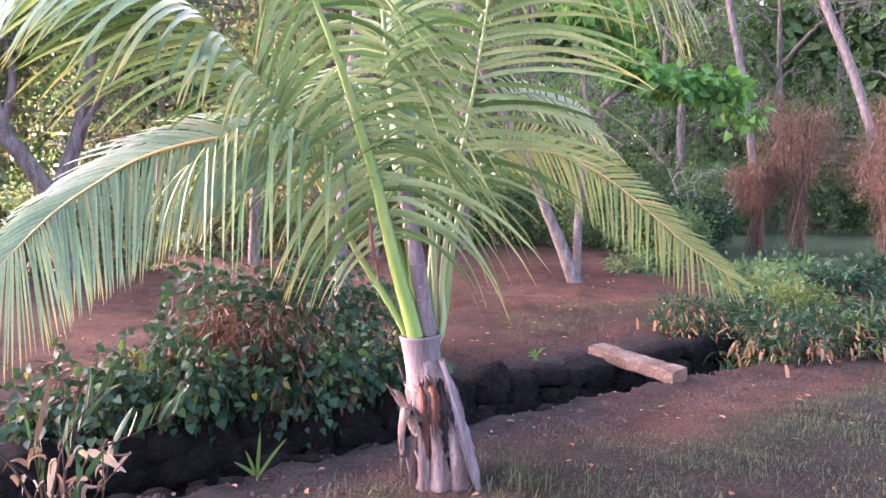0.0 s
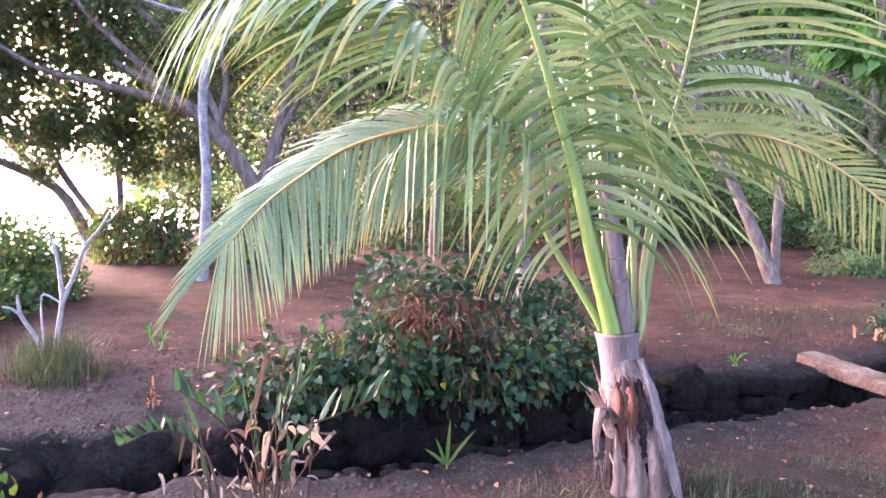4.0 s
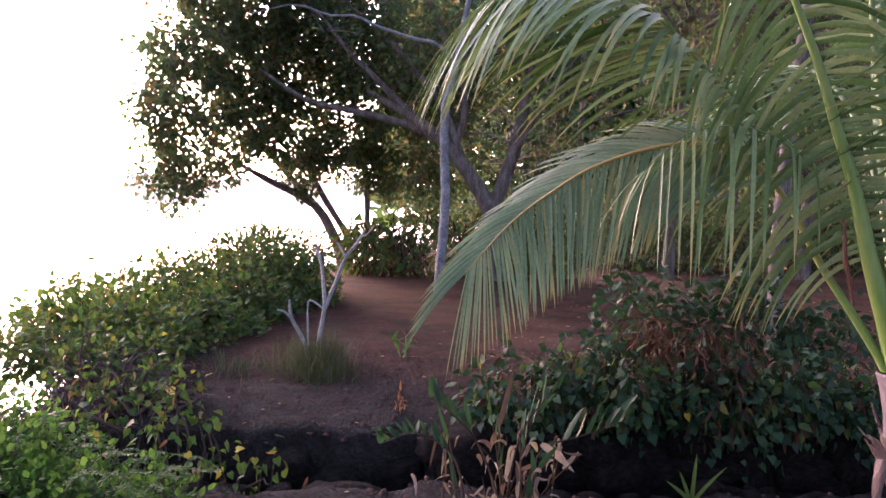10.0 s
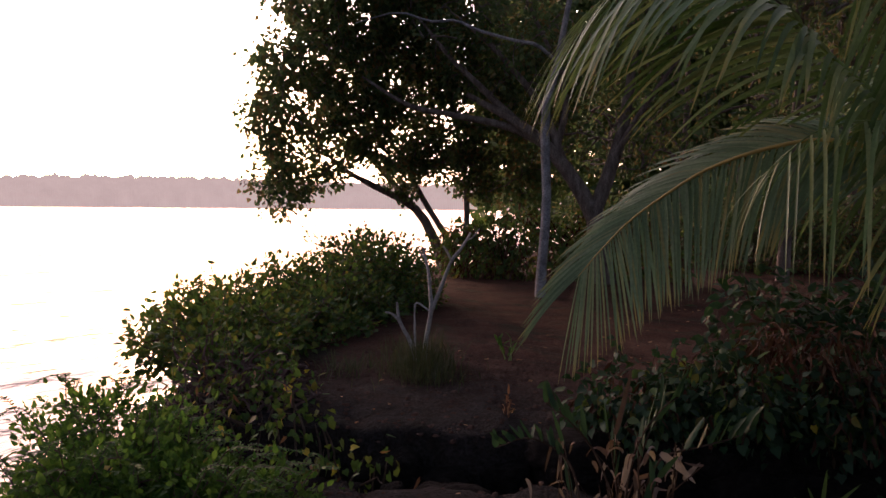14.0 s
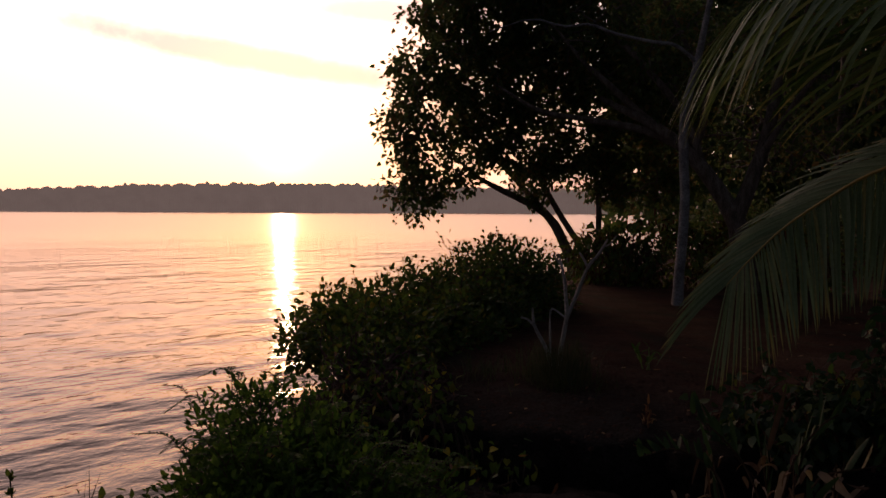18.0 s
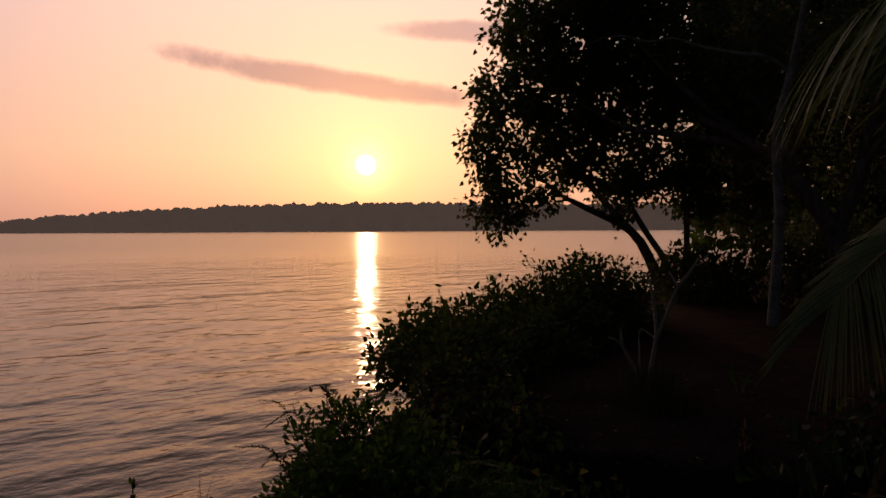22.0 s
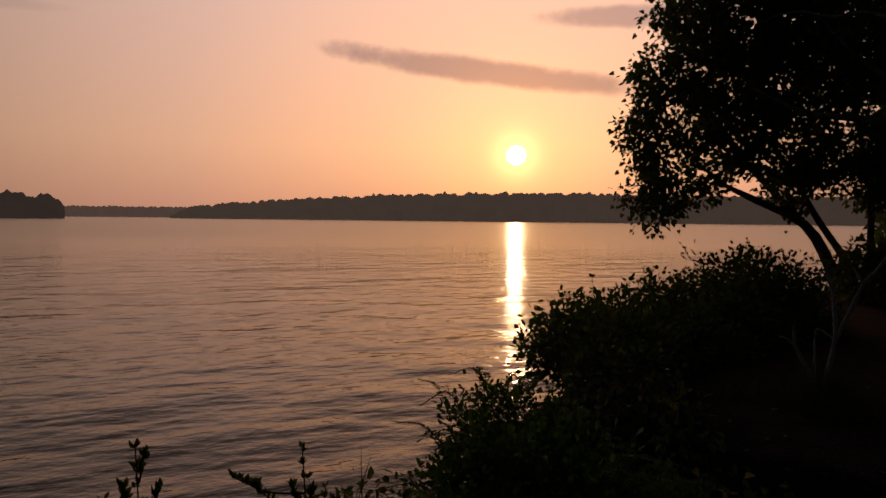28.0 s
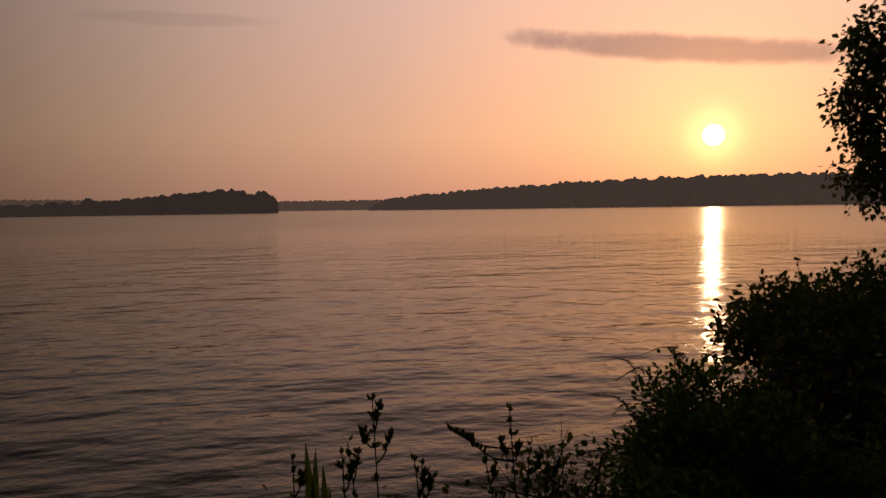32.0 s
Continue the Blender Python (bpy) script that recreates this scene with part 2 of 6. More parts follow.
M["husk"] = rough_material("palm_husk", (0.05, 0.032, 0.026), (0.14, 0.10, 0.086), (0.27, 0.22, 0.20), 4, 30, 0.85, 0.012, 0.8, 0.2, (5, 5, 0.45), 0.35)
M["husk_red"] = rough_material("red_brown_husk", (0.05, 0.022, 0.014), (0.13, 0.062, 0.042), (0.24, 0.13, 0.09), 5, 40, 0.9, 0.01, 0.8, 0.15, (6, 6, 0.4), 0.35)
M["husk_dark"] = rough_material("dark_fibre", (0.012, 0.009, 0.009), (0.032, 0.024, 0.024), (0.075, 0.06, 0.06), 6, 60, 0.95, 0.01, 0.9, 0.1, (7, 7, 0.4), 0.4)
M["green_a"] = leaf_material("vine_leaves", [(0.016, 0.04, 0.02), (0.026, 0.06, 0.028), (0.038, 0.08, 0.038), (0.024, 0.05, 0.034), (0.065, 0.10, 0.038)], 0.58, 0.25, 0.25)
M["green_b"] = leaf_material("bank_bush_leaves", [(0.05, 0.115, 0.03), (0.08, 0.155, 0.036), (0.12, 0.205, 0.05), (0.042, 0.09, 0.025)], 0.6, 0.2, 0.5)
M["green_c"] = leaf_material("shore_bush_leaves", [(0.05, 0.095, 0.032), (0.072, 0.125, 0.038), (0.10, 0.15, 0.042), (0.145, 0.125, 0.036)], 0.55, 0.3, 0.45)
M["green_d"] = leaf_material("tree_leaves", [(0.06, 0.105, 0.045), (0.085, 0.135, 0.058), (0.115, 0.165, 0.07), (0.19, 0.135, 0.06)], 0.5, 0.4, 0.6, 30.0, False, (1.08, 1.1, 0.92))
M["green_e"] = leaf_material("wood_leaves", [(0.065, 0.115, 0.055), (0.10, 0.165, 0.07), (0.14, 0.21, 0.085), (0.09, 0.14, 0.08)], 0.5, 0.35, 0.45)
M["green_f"] = leaf_material("broad_bright_leaves", [(0.085, 0.19, 0.045), (0.12, 0.25, 0.06), (0.16, 0.29, 0.08)], 0.45, 0.35, 0.45)
M["dead_dark"] = leaf_material("withered_leaves", [(0.045, 0.022, 0.017), (0.07, 0.034, 0.026), (0.12, 0.07, 0.054), (0.04, 0.036, 0.022)], 0.85, 0.1, 0.2)
M["dead_pale"] = leaf_material("bleached_dead_leaves", [(0.20, 0.15, 0.14), (0.12, 0.08, 0.07), (0.32, 0.265, 0.25), (0.08, 0.054, 0.045), (0.17, 0.11, 0.095)], 0.75, 0.15, 0.2, 30.0, True)
M["dead"] = leaf_material("dead_leaves", [(0.24, 0.11, 0.06), (0.34, 0.17, 0.09), (0.42, 0.25, 0.16), (0.16, 0.08, 0.05)], 0.8, 0.15, 0.2)
M["brown_thicket"] = leaf_material("brown_thicket", [(0.15, 0.09, 0.072), (0.21, 0.135, 0.11), (0.27, 0.18, 0.145)], 0.9, 0.1, 0.2)
M["yellow"] = leaf_material("yellow_leaves", [(0.5, 0.38, 0.03), (0.55, 0.44, 0.06)], 0.5, 0.3, 0.3)
M["grass"] = leaf_material("grass_blades", [(0.045, 0.06, 0.03), (0.06, 0.075, 0.038), (0.10, 0.095, 0.06), (0.04, 0.062, 0.03)], 0.6, 0.25, 0.3)
M["dry_grass"] = leaf_material("dry_grass_blades", [(0.045, 0.05, 0.03), (0.075, 0.07, 0.045), (0.12, 0.10, 0.07), (0.04, 0.05, 0.025)], 0.7, 0.15, 0.3)
M["bark"] = rough_material("grey_bark", (0.06, 0.05, 0.045), (0.13, 0.11, 0.10), (0.22, 0.20, 0.19), 5, 40, 0.9, 0.02, 0.8, 0.2, (2, 2, 0.6))
M["bark_white"] = rough_material("white_bark", (0.10, 0.10, 0.115), (0.21, 0.215, 0.24), (0.33, 0.34, 0.37), 5, 40, 0.8, 0.008, 0.6, 0.2)
M["stick"] = rough_material("bleached_wood", (0.17, 0.165, 0.165), (0.29, 0.28, 0.28), (0.40, 0.39, 0.39), 6, 60, 0.8, 0.004, 0.5, 0.2)
M["twig"] = rough_material("twigs", (0.05, 0.035, 0.025), (0.09, 0.065, 0.05), (0.14, 0.11, 0.09), 8, 50, 0.9, 0.004, 0.5, 0.2)
M["stem_purple"] = rough_material("purple_brown_stems", (0.07, 0.042, 0.04), (0.12, 0.078, 0.074), (0.19, 0.135, 0.13), 8, 50, 0.9, 0.003, 0.5, 0.15)
M["cane"] = rough_material("dark_canes", (0.025, 0.017, 0.012), (0.05, 0.034, 0.024), (0.10, 0.07, 0.05), 8, 50, 0.9, 0.002, 0.5, 0.15)
M["stone"] = rough_material("dark_stone", (0.008, 0.007, 0.007), (0.016, 0.0135, 0.013), (0.032, 0.027, 0.025), 7, 45, 0.95, 0.06, 1.0, 0.1)
M["clod"] = rough_material("dry_clods", (0.035, 0.02, 0.016), (0.06, 0.036, 0.03), (0.10, 0.068, 0.056), 9, 60, 0.95, 0.01, 1.0, 0.1)
M["slab"] = rough_material("weathered_slab", (0.075, 0.043, 0.028), (0.145, 0.095, 0.066), (0.235, 0.18, 0.135), 5, 40, 0.9, 0.015, 0.8, 0.2)


def ground_material():
    m, t, b = material("earth", 0.95, 0.15)
    n1, n2, n3 = noise_tex(t, 0.55, 5, 0.6), noise_tex(t, 5.0, 5, 0.65), noise_tex(t, 45.0, 4, 0.6)
    at = node(t, "ShaderNodeAttribute", attribute_name="cover", attribute_type="GEOMETRY")
    mud = ramp(t, n2, [(0.3, (0.013, 0.011, 0.011)), (0.7, (0.04, 0.034, 0.034))])
    red = ramp(t, n1, [(0.3, (0.052, 0.025, 0.019)), (0.5, (0.083, 0.039, 0.028)), (0.72, (0.105, 0.06, 0.046))])
    turf = ramp(t, n1, [(0.32, (0.033, 0.021, 0.017)), (0.5, (0.030, 0.027, 0.019)), (0.7, (0.026, 0.031, 0.019))])
    sep = node(t, "ShaderNodeSeparateColor", {0: at.outputs["Color"]})
    wob = math2(t, "MULTIPLY", math2(t, "SUBTRACT", n2, 0.5), 0.9)
    f = [math2(t, "MULTIPLY", math2(t, "ADD", sep.outputs[i], math2(t, "MULTIPLY", wob, sep.outputs[i])), 1.0, True) for i in (0, 1)]
    moss = ramp(t, noise_tex(t, 1.3, 6, 0.7, stretch=(0.6, 1.6, 1.0)), [(0.52, (0.0, 0.0, 0.0)), (0.66, (0.75, 0.75, 0.75))])
    red = mix(t, moss, red, (0.040, 0.043, 0.028))
    col = mix(t, f[1], mix(t, f[0], red, mud), turf)
    col = mix(t, sep.outputs[2], col, (0.06, 0.085, 0.042))
    col = mix(t, 1.0, col, ramp(t, noise_tex(t, 1.9, 5, 0.7), [(0.32, (0.62, 0.66, 0.62)), (0.5, (1.0, 1.0, 1.0)), (0.7, (1.3, 1.26, 1.24))]), "MULTIPLY")
    col = mix(t, 1.0, col, ramp(t, n3, [(0.3, (0.5, 0.5, 0.5)), (0.7, (1.4, 1.4, 1.38))]), "MULTIPLY")
    t.links.new(col, b.inputs["Base Color"])
    bump(t, b, math2(t, "ADD", n2, math2(t, "MULTIPLY", n3, 0.5)), 1.0, 0.10)
    return m


def water_material():
    m, t, b = material("lake_water", 0.05, 0.28)
    b.inputs["Base Color"].default_value = (0.018, 0.014, 0.009, 1)
    b.inputs["IOR"].default_value = 1.33
    swell = noise_tex(t, 0.22, 3, 0.5, stretch=(1.0, 0.45, 1.0))
    chop = noise_tex(t, 1.0, 3, 0.5, stretch=(1.0, 0.5, 1.0))
    ripple = noise_tex(t, 5.0, 3, 0.55, stretch=(1.0, 0.65, 1.0))
    h = math2(t, "ADD", math2(t, "MULTIPLY", swell, 0.35), math2(t, "ADD", math2(t, "MULTIPLY", chop, 0.30), math2(t, "MULTIPLY", ripple, 0.04)))
    off = node(t, "ShaderNodeVectorMath", {0: node(t, "ShaderNodeTexCoord").outputs["Object"]}, operation="LENGTH").outputs["Value"]
    # ripples blend into an even gloss far out on the lake
    far = node(t, "ShaderNodeMapRange", {0: off, 1: 9.0, 2: 110.0, 3: 0.0, 4: 1.0}, interpolation_type="SMOOTHERSTEP").outputs[0]
    t.links.new(math2(t, "ADD", 0.05, math2(t, "MULTIPLY", far, 0.17)), b.inputs["Roughness"])
    n = node(t, "ShaderNodeBump", {"Strength": 0.5, "Height": h, "Distance": math2(t, "SUBTRACT", 0.85, math2(t, "MULTIPLY", far, 0.78))})
    t.links.new(n.outputs[0], b.inputs["Normal"])
    return m


M["ground"], M["water"] = ground_material(), water_material()


def far_glow_material(name, base, haze):
    """Distant wooded shore: dark foliage; the glowing evening haze is put in as emission."""
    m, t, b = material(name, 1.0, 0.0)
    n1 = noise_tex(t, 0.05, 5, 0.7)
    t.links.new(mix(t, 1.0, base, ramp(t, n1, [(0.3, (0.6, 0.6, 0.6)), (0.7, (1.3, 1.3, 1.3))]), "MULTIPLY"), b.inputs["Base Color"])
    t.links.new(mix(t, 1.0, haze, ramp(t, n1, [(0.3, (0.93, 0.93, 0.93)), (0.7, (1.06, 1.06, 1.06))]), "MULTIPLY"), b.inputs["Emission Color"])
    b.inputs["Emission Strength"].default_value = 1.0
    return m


# last colour of each: light the shore itself gives off, standing for haze
M["hill"] = far_glow_material("far_hill", (0.03, 0.03, 0.02), (1.42, 0.95, 0.77))
M["hill_far"] = far_glow_material("farther_hill", (0.03, 0.03, 0.02), (2.05, 1.32, 1.03))
M["isle"] = far_glow_material("wooded_islet", (0.03, 0.03, 0.02), (0.86, 0.6, 0.5))


# ---- mesh tools ----
class Build:
    """Collects vertices and faces for one mesh."""

    def __init__(self):
        self.v, self.f, self.tip, self.n = [], [], [], 0

    def add(self, v, f, tip=None):
        """tip: for blades, how far each vertex lies from root (0) to tip (1)."""
        v = np.asarray(v, float)
        self.v.append(v)
        self.tip.append(np.zeros(len(v)) if tip is None else tip)
        self.f.extend((np.asarray(f) + self.n).tolist() if len(f) else [])
        self.n += len(v)
        return self

    def mesh(self, name, mat, smooth=True):
        me = bpy.data.meshes.new(name)
        me.from_pydata(np.concatenate(self.v).tolist(), [], self.f)
        me.materials.append(mat)
        tip = np.concatenate(self.tip)
        if tip.any():
            me.attributes.new("tip", "FLOAT", "POINT").data.foreach_set("value", tip)
        if smooth:
            me.polygons.foreach_set("use_smooth", [True] * len(me.polygons))
        me.update()
        return me


def thing(name, label, category, at=(0, 0, 0), group="", kind=""):
    ob = new(name)
    ob.location = at
    ob.empty_display_size = 0.1
    return tagged(ob, label, category, group, kind)


def part(name, build, mat, parent=None, label="", smooth=True, kind=""):
    """One mesh object, given in world places, under a thing or a part."""
    ob = new(name, build.mesh(name, mat, smooth))
    if parent is not None:
        ob.parent = parent
        ob.matrix_parent_inverse = Matrix.Translation(-parent.location)
    return tagged(ob, label, kind=kind)


def unit(v):
    return v / np.maximum(np.linalg.norm(v, axis=-1, keepdims=True), 1e-9)


def curve(points, n):
    """A smooth line of n points through the given ones (Catmull-Rom)."""
    p = np.asarray(points, float)
    p = np.vstack([2 * p[0] - p[1], p, 2 * p[-1] - p[-2]])
    s = np.linspace(0, len(p) - 3 - 1e-6, n)
    i = s.astype(int)
    u = (s - i)[:, None]
    a, b, c, d = p[i], p[i + 1], p[i + 2], p[i + 3]
    return 0.5 * (2 * b + (c - a) * u + (2 * a - 5 * b + 4 * c - d) * u ** 2 + (3 * b - a - 3 * c + d) * u ** 3)


def tube(build, points, radii, sides=8, flat=1.0, lump=0.0, rng=None):
    """A tapered tube along a line; flat squeezes it across, lump makes it uneven."""
    p = np.asarray(points, float)
    n = len(p)
    r = np.interp(np.linspace(0, 1, n), np.linspace(0, 1, len(radii)), radii)
    tan = unit(np.gradient(p, axis=0))
    up = np.array([0.0, 0.0, 1.0]) if abs(tan[:, 2]).mean() < 0.85 else np.array([0.0, 1.0, 0.0])
    a = unit(np.cross(tan, up))
    b = np.cross(a, tan)
    ang = np.linspace(0, 2 * np.pi, sides, endpoint=False)
    ring = np.cos(ang)[None, :, None] * a[:, None, :] + flat * np.sin(ang)[None, :, None] * b[:, None, :]
    rr = np.repeat(r[:, None], sides, 1)
    if lump:
        rr = rr * (1 + lump * rng.uniform(-1, 1, (n, sides)))
    v = (p[:, None, :] + ring * rr[:, :, None]).reshape(-1, 3)
    i, j = np.meshgrid(np.arange(n - 1), np.arange(sides), indexing="ij")
    k = (j + 1) % sides
    f = np.stack([i * sides + j, i * sides + k, (i + 1) * sides + k, (i + 1) * sides + j], -1).reshape(-1, 4)
    build.add(v, f)
    build.f.append([build.n - 1 - q for q in range(sides)])
    return build


# leaf shapes: length 1 along y, folded a little along the midrib
LEAF = (np.array([(0, 0, 0), (0.30, 0.32, 0.06), (0, 0.42, -0.03), (-0.30, 0.32, 0.06), (0.22, 0.68, 0.03), (-0.22, 0.68, 0.03), (0, 1, -0.10)]),
        [(0, 1, 2), (0, 2, 3), (1, 4, 2), (2, 5, 3), (4, 6, 2), (2, 6, 5)])
HEART = (np.array([(0, 0.05, 0), (0.30, -0.08, 0.04), (0.46, 0.25, 0.08), (0, 0.40, -0.02), (-0.46, 0.25, 0.08), (-0.30, -0.08, 0.04), (0.26, 0.62, 0.03), (-0.26, 0.62, 0.03), (0, 1, -0.12)]),
         [(0, 1, 3), (1, 2, 3), (0, 3, 5), (5, 3, 4), (2, 6, 3), (3, 7, 4), (6, 8, 3), (3, 8, 7)])
SMALL = (np.array([(0, 0, 0), (0.26, 0.45, 0.05), (0, 1, -0.08), (-0.26, 0.45, 0.05)]), [(0, 1, 2), (0, 2, 3)])


def scatter(build, shape, places, along, normal, size, width=1.0):
    """Many leaves: each at its place, pointing along, facing normal."""
    tv, tf = shape
    y = unit(along)
    x = unit(np.cross(y, normal))
    z = np.cross(x, y)
    size = np.asarray(size)[:, None, None] * np.ones((len(places), 1, 1))
    v = places[:, None, :] + size * (tv[None, :, 0:1] * x[:, None, :] * width + tv[None, :, 1:2] * y[:, None, :] + tv[None, :, 2:3] * z[:, None, :])
    k = len(tv)
    f = np.asarray(tf)[None] + (np.arange(len(places)) * k)[:, None, None]
    build.add(v.reshape(-1, 3), f.reshape(-1, len(tf[0])))


def blades(build, roots, along, length, width, droop, segs=5, face=None, rng=None, fold=0.25):
    """Long narrow blades that bend under their weight."""
    n = len(roots)
    p, d = roots.copy(), unit(along)
    step = (np.asarray(length) / segs)[:, None]
    mid, side = [p], []
    s0 = unit(np.cross(d, face if face is not None else np.array([0.0, 0.0, 1.0])) + 1e-6)
    for j in range(segs):
        p = p + d * step
        d = unit(d + np.asarray(droop)[:, None] * np.array([0, 0, -1.0]) / segs)
        mid.append(p)
    mid = np.stack(mid, 1)
    prof = np.interp(np.linspace(0, 1, segs + 1), [0, 0.12, 0.55, 0.85, 1], [0.55, 1.0, 0.9, 0.5, 0.06])
    w = np.asarray(width)[:, None, None] * prof[None, :, None] * 0.5
    tan = unit(np.gradient(mid, axis=1))
    up = unit(np.cross(s0[:, None, :], tan))
    left, right = mid - s0[:, None, :] * w + up * w * fold, mid + s0[:, None, :] * w + up * w * fold
    v = np.stack([left, mid, right], 2).reshape(-1, 3)
    k = (segs + 1) * 3
    f = []
    for j in range(segs):
        for c in (0, 1):
            a = j * 3 + c
            f.append((a, a + 1, a + 4, a + 3))
    f = (np.asarray(f)[None] + (np.arange(n) * k)[:, None, None]).reshape(-1, 4)
    build.add(v, f, np.tile(np.repeat(np.linspace(0, 1, segs + 1), 3), n))


def directions(rng, n, up=0.0, spread=1.0):
    d = rng.normal(0, spread, (n, 3))
    d[:, 2] += up
    return unit(d)


# ---- ground, lake and far shores ----
WATER = -0.7
SHORE = [(-3.0, -2500), (-3.0, -60), (-3.1, -8), (-3.3, -2.5), (-4.0, -0.4), (-5.8, 1.3), (-7.6, 3.6), (-9.6, 6.8), (-12.0, 10.5),
         (-13.0, 13.5), (-12.6, 17), (-16, 28), (-35, 70), (-150, 260), (-1500, 2500)]
NEAR_EDGE = [(-6.5, 0.9), (-3.6, 2.25), (-1.65, 3.28), (-0.57, 4.08), (0.34, 4.68), (1.5, 5.27), (2.2, 5.83), (3.1, 6.42), (5.0, 7.6), (8, 9.3), (14, 12)]


def line_distance(x, y, line):
    """Distance to a line, positive on its right."""
    best = np.full(x.shape, 1e9)
    sign = np.ones(x.shape)
    for (ax, ay), (bx, by) in zip(line, line[1:]):
        dx, dy = bx - ax, by - ay
        k = np.clip(((x - ax) * dx + (y - ay) * dy) / (dx * dx + dy * dy), 0, 1)
        d = np.hypot(x - ax - k * dx, y - ay - k * dy)
        s = np.sign((x - ax) * dy - (y - ay) * dx)
        near = d < best
        best = np.where(near, d, best)
        sign = np.where(near, s, sign)
    return best * sign


def wave(x, y, k, s):
    return np.sin(x * k + s) * np.cos(y * k * 1.13 + s * 1.7) + 0.5 * np.sin((x + y) * k * 2.1 + s * 2.3)


def smooth01(a, lo, hi):
    t = np.clip((a - lo) / (hi - lo), 0, 1)
    return t * t * (3 - 2 * t)


DITCH_W = 0.52


def ground_height(x, y):
    x, y = np.asarray(x, float), np.asarray(y, float)
    d = -line_distance(x, y, NEAR_EDGE)          # positive across the ditch
    d = d + 0.06 * wave(x, y, 3.1, 0.4)
    far_side = smooth01(d, 0, DITCH_W)
    h = -0.16 + 0.2 * far_side + 0.03 * wave(x, y, 0.9, 0.3) + 0.012 * wave(x, y, 5.3, 1.1) + 0.008 * wave(x, y, 13.0, 2.1) + 0.03 * wave(x, y, 7.7, 0.5) * np.exp(-((d - 0.3) / 0.7) ** 2)
    h = h + 0.10 * smooth01(-d, 0.2, 2.0)
    cut = smooth01(d, -0.12, 0.14) * (1 - smooth01(d, DITCH_W - 0.10, DITCH_W + 0.06))
    h = h - 0.50 * cut
    # low dark bank in front of the sticks
    h = h - 0.10 * (1 - smooth01(d, DITCH_W, DITCH_W + 0.9)) * far_side
    s = line_distance(x, y, SHORE)
    h = np.where(s > 0, h - 0.75 * (1 - smooth01(s, 0.0, 1.3)), -0.91 + np.maximum(s, -8) * 0.3)
    # the land climbs gently far behind the trees
    h = h + 0.05 * np.maximum(s - 45, 0) * (s < 400) + 17 * (s >= 400)
    return h


def build_ground():
    def axis(lo, hi, fine):
        a = list(np.arange(lo, hi, fine))
        step, p = fine, hi
        while p < 2500:
            a.append(p)
            step *= 1.22
            p += step
        step, p = fine, lo - fine
        while p > -2500:
            a.insert(0, p)
            step *= 1.22
            p -= step
        return np.array([-2500.0] + a + [2500.0])

    xs, ys = axis(-6.0, 4.5, 0.07), axis(0.8, 8.0, 0.07)
    x, y = np.meshgrid(xs, ys)
    z = ground_height(x, y)
    nx, ny = len(xs), len(ys)
    i, j = np.meshgrid(np.arange(ny - 1), np.arange(nx - 1), indexing="ij")
    a = i * nx + j
    b = Build().add(np.stack([x, y, z], -1).reshape(-1, 3), np.stack([a, a + 1, a + nx + 1, a + nx], -1).reshape(-1, 4))
    ob = part("ground", b, M["ground"], None, "bare reddish-brown earth with a muddy ditch and worn grass", kind="structure")
    ob["category"] = "ground"
    d = -line_distance(x, y, NEAR_EDGE)
    s = line_distance(x, y, SHORE)
    wide = 0.75 + 1.5 * (1 - smooth01(x, -3.4, -2.4))
    mud = smooth01(d, -1.05, -0.25) * (1 - smooth01(d, DITCH_W + 0.1, DITCH_W + wide))
    mud = mud * (1 - 0.6 * smooth01(x, 0.9, 1.7) * (1 - smooth01(d, -0.12, 0.0)))
    mud = np.maximum(mud, 1 - smooth01(s, 0.6, 2.0))
    verge = 0.55 * smooth01(x, 0.8, 1.6)
    turf = smooth01(-d - verge, 0.35, 1.0) * smooth01(x, -0.6, 1.4)
    turf = np.maximum(turf, 0.8 * smooth01(y, 17, 24))
    turf = np.maximum(turf, 0.55 * smooth01(y, 7.2, 8.0) * (1 - smooth01(y, 8.2, 9.5)) * smooth01(x, 0.8, 2.0))
    green = smooth01(y, 13.0, 15.5) * smooth01(x, 5.5, 8.0) * 0.9
    col = np.stack([mud, turf, green, np.ones_like(mud)], -1).reshape(-1, 4)
    at = ob.data.color_attributes.new("cover", "FLOAT_COLOR", "POINT")
    at.data.foreach_set("color", col.ravel())


build_ground()

lake = Build().add([(-4900, -4900, WATER), (1200, -4900, WATER), (1200, 4900, WATER), (-4900, 4900, WATER)], [(0, 1, 2, 3)])
tagged(part("water", lake, M["water"], None, "calm rippled lake reflecting the sunset", kind="structure"), category="lake")


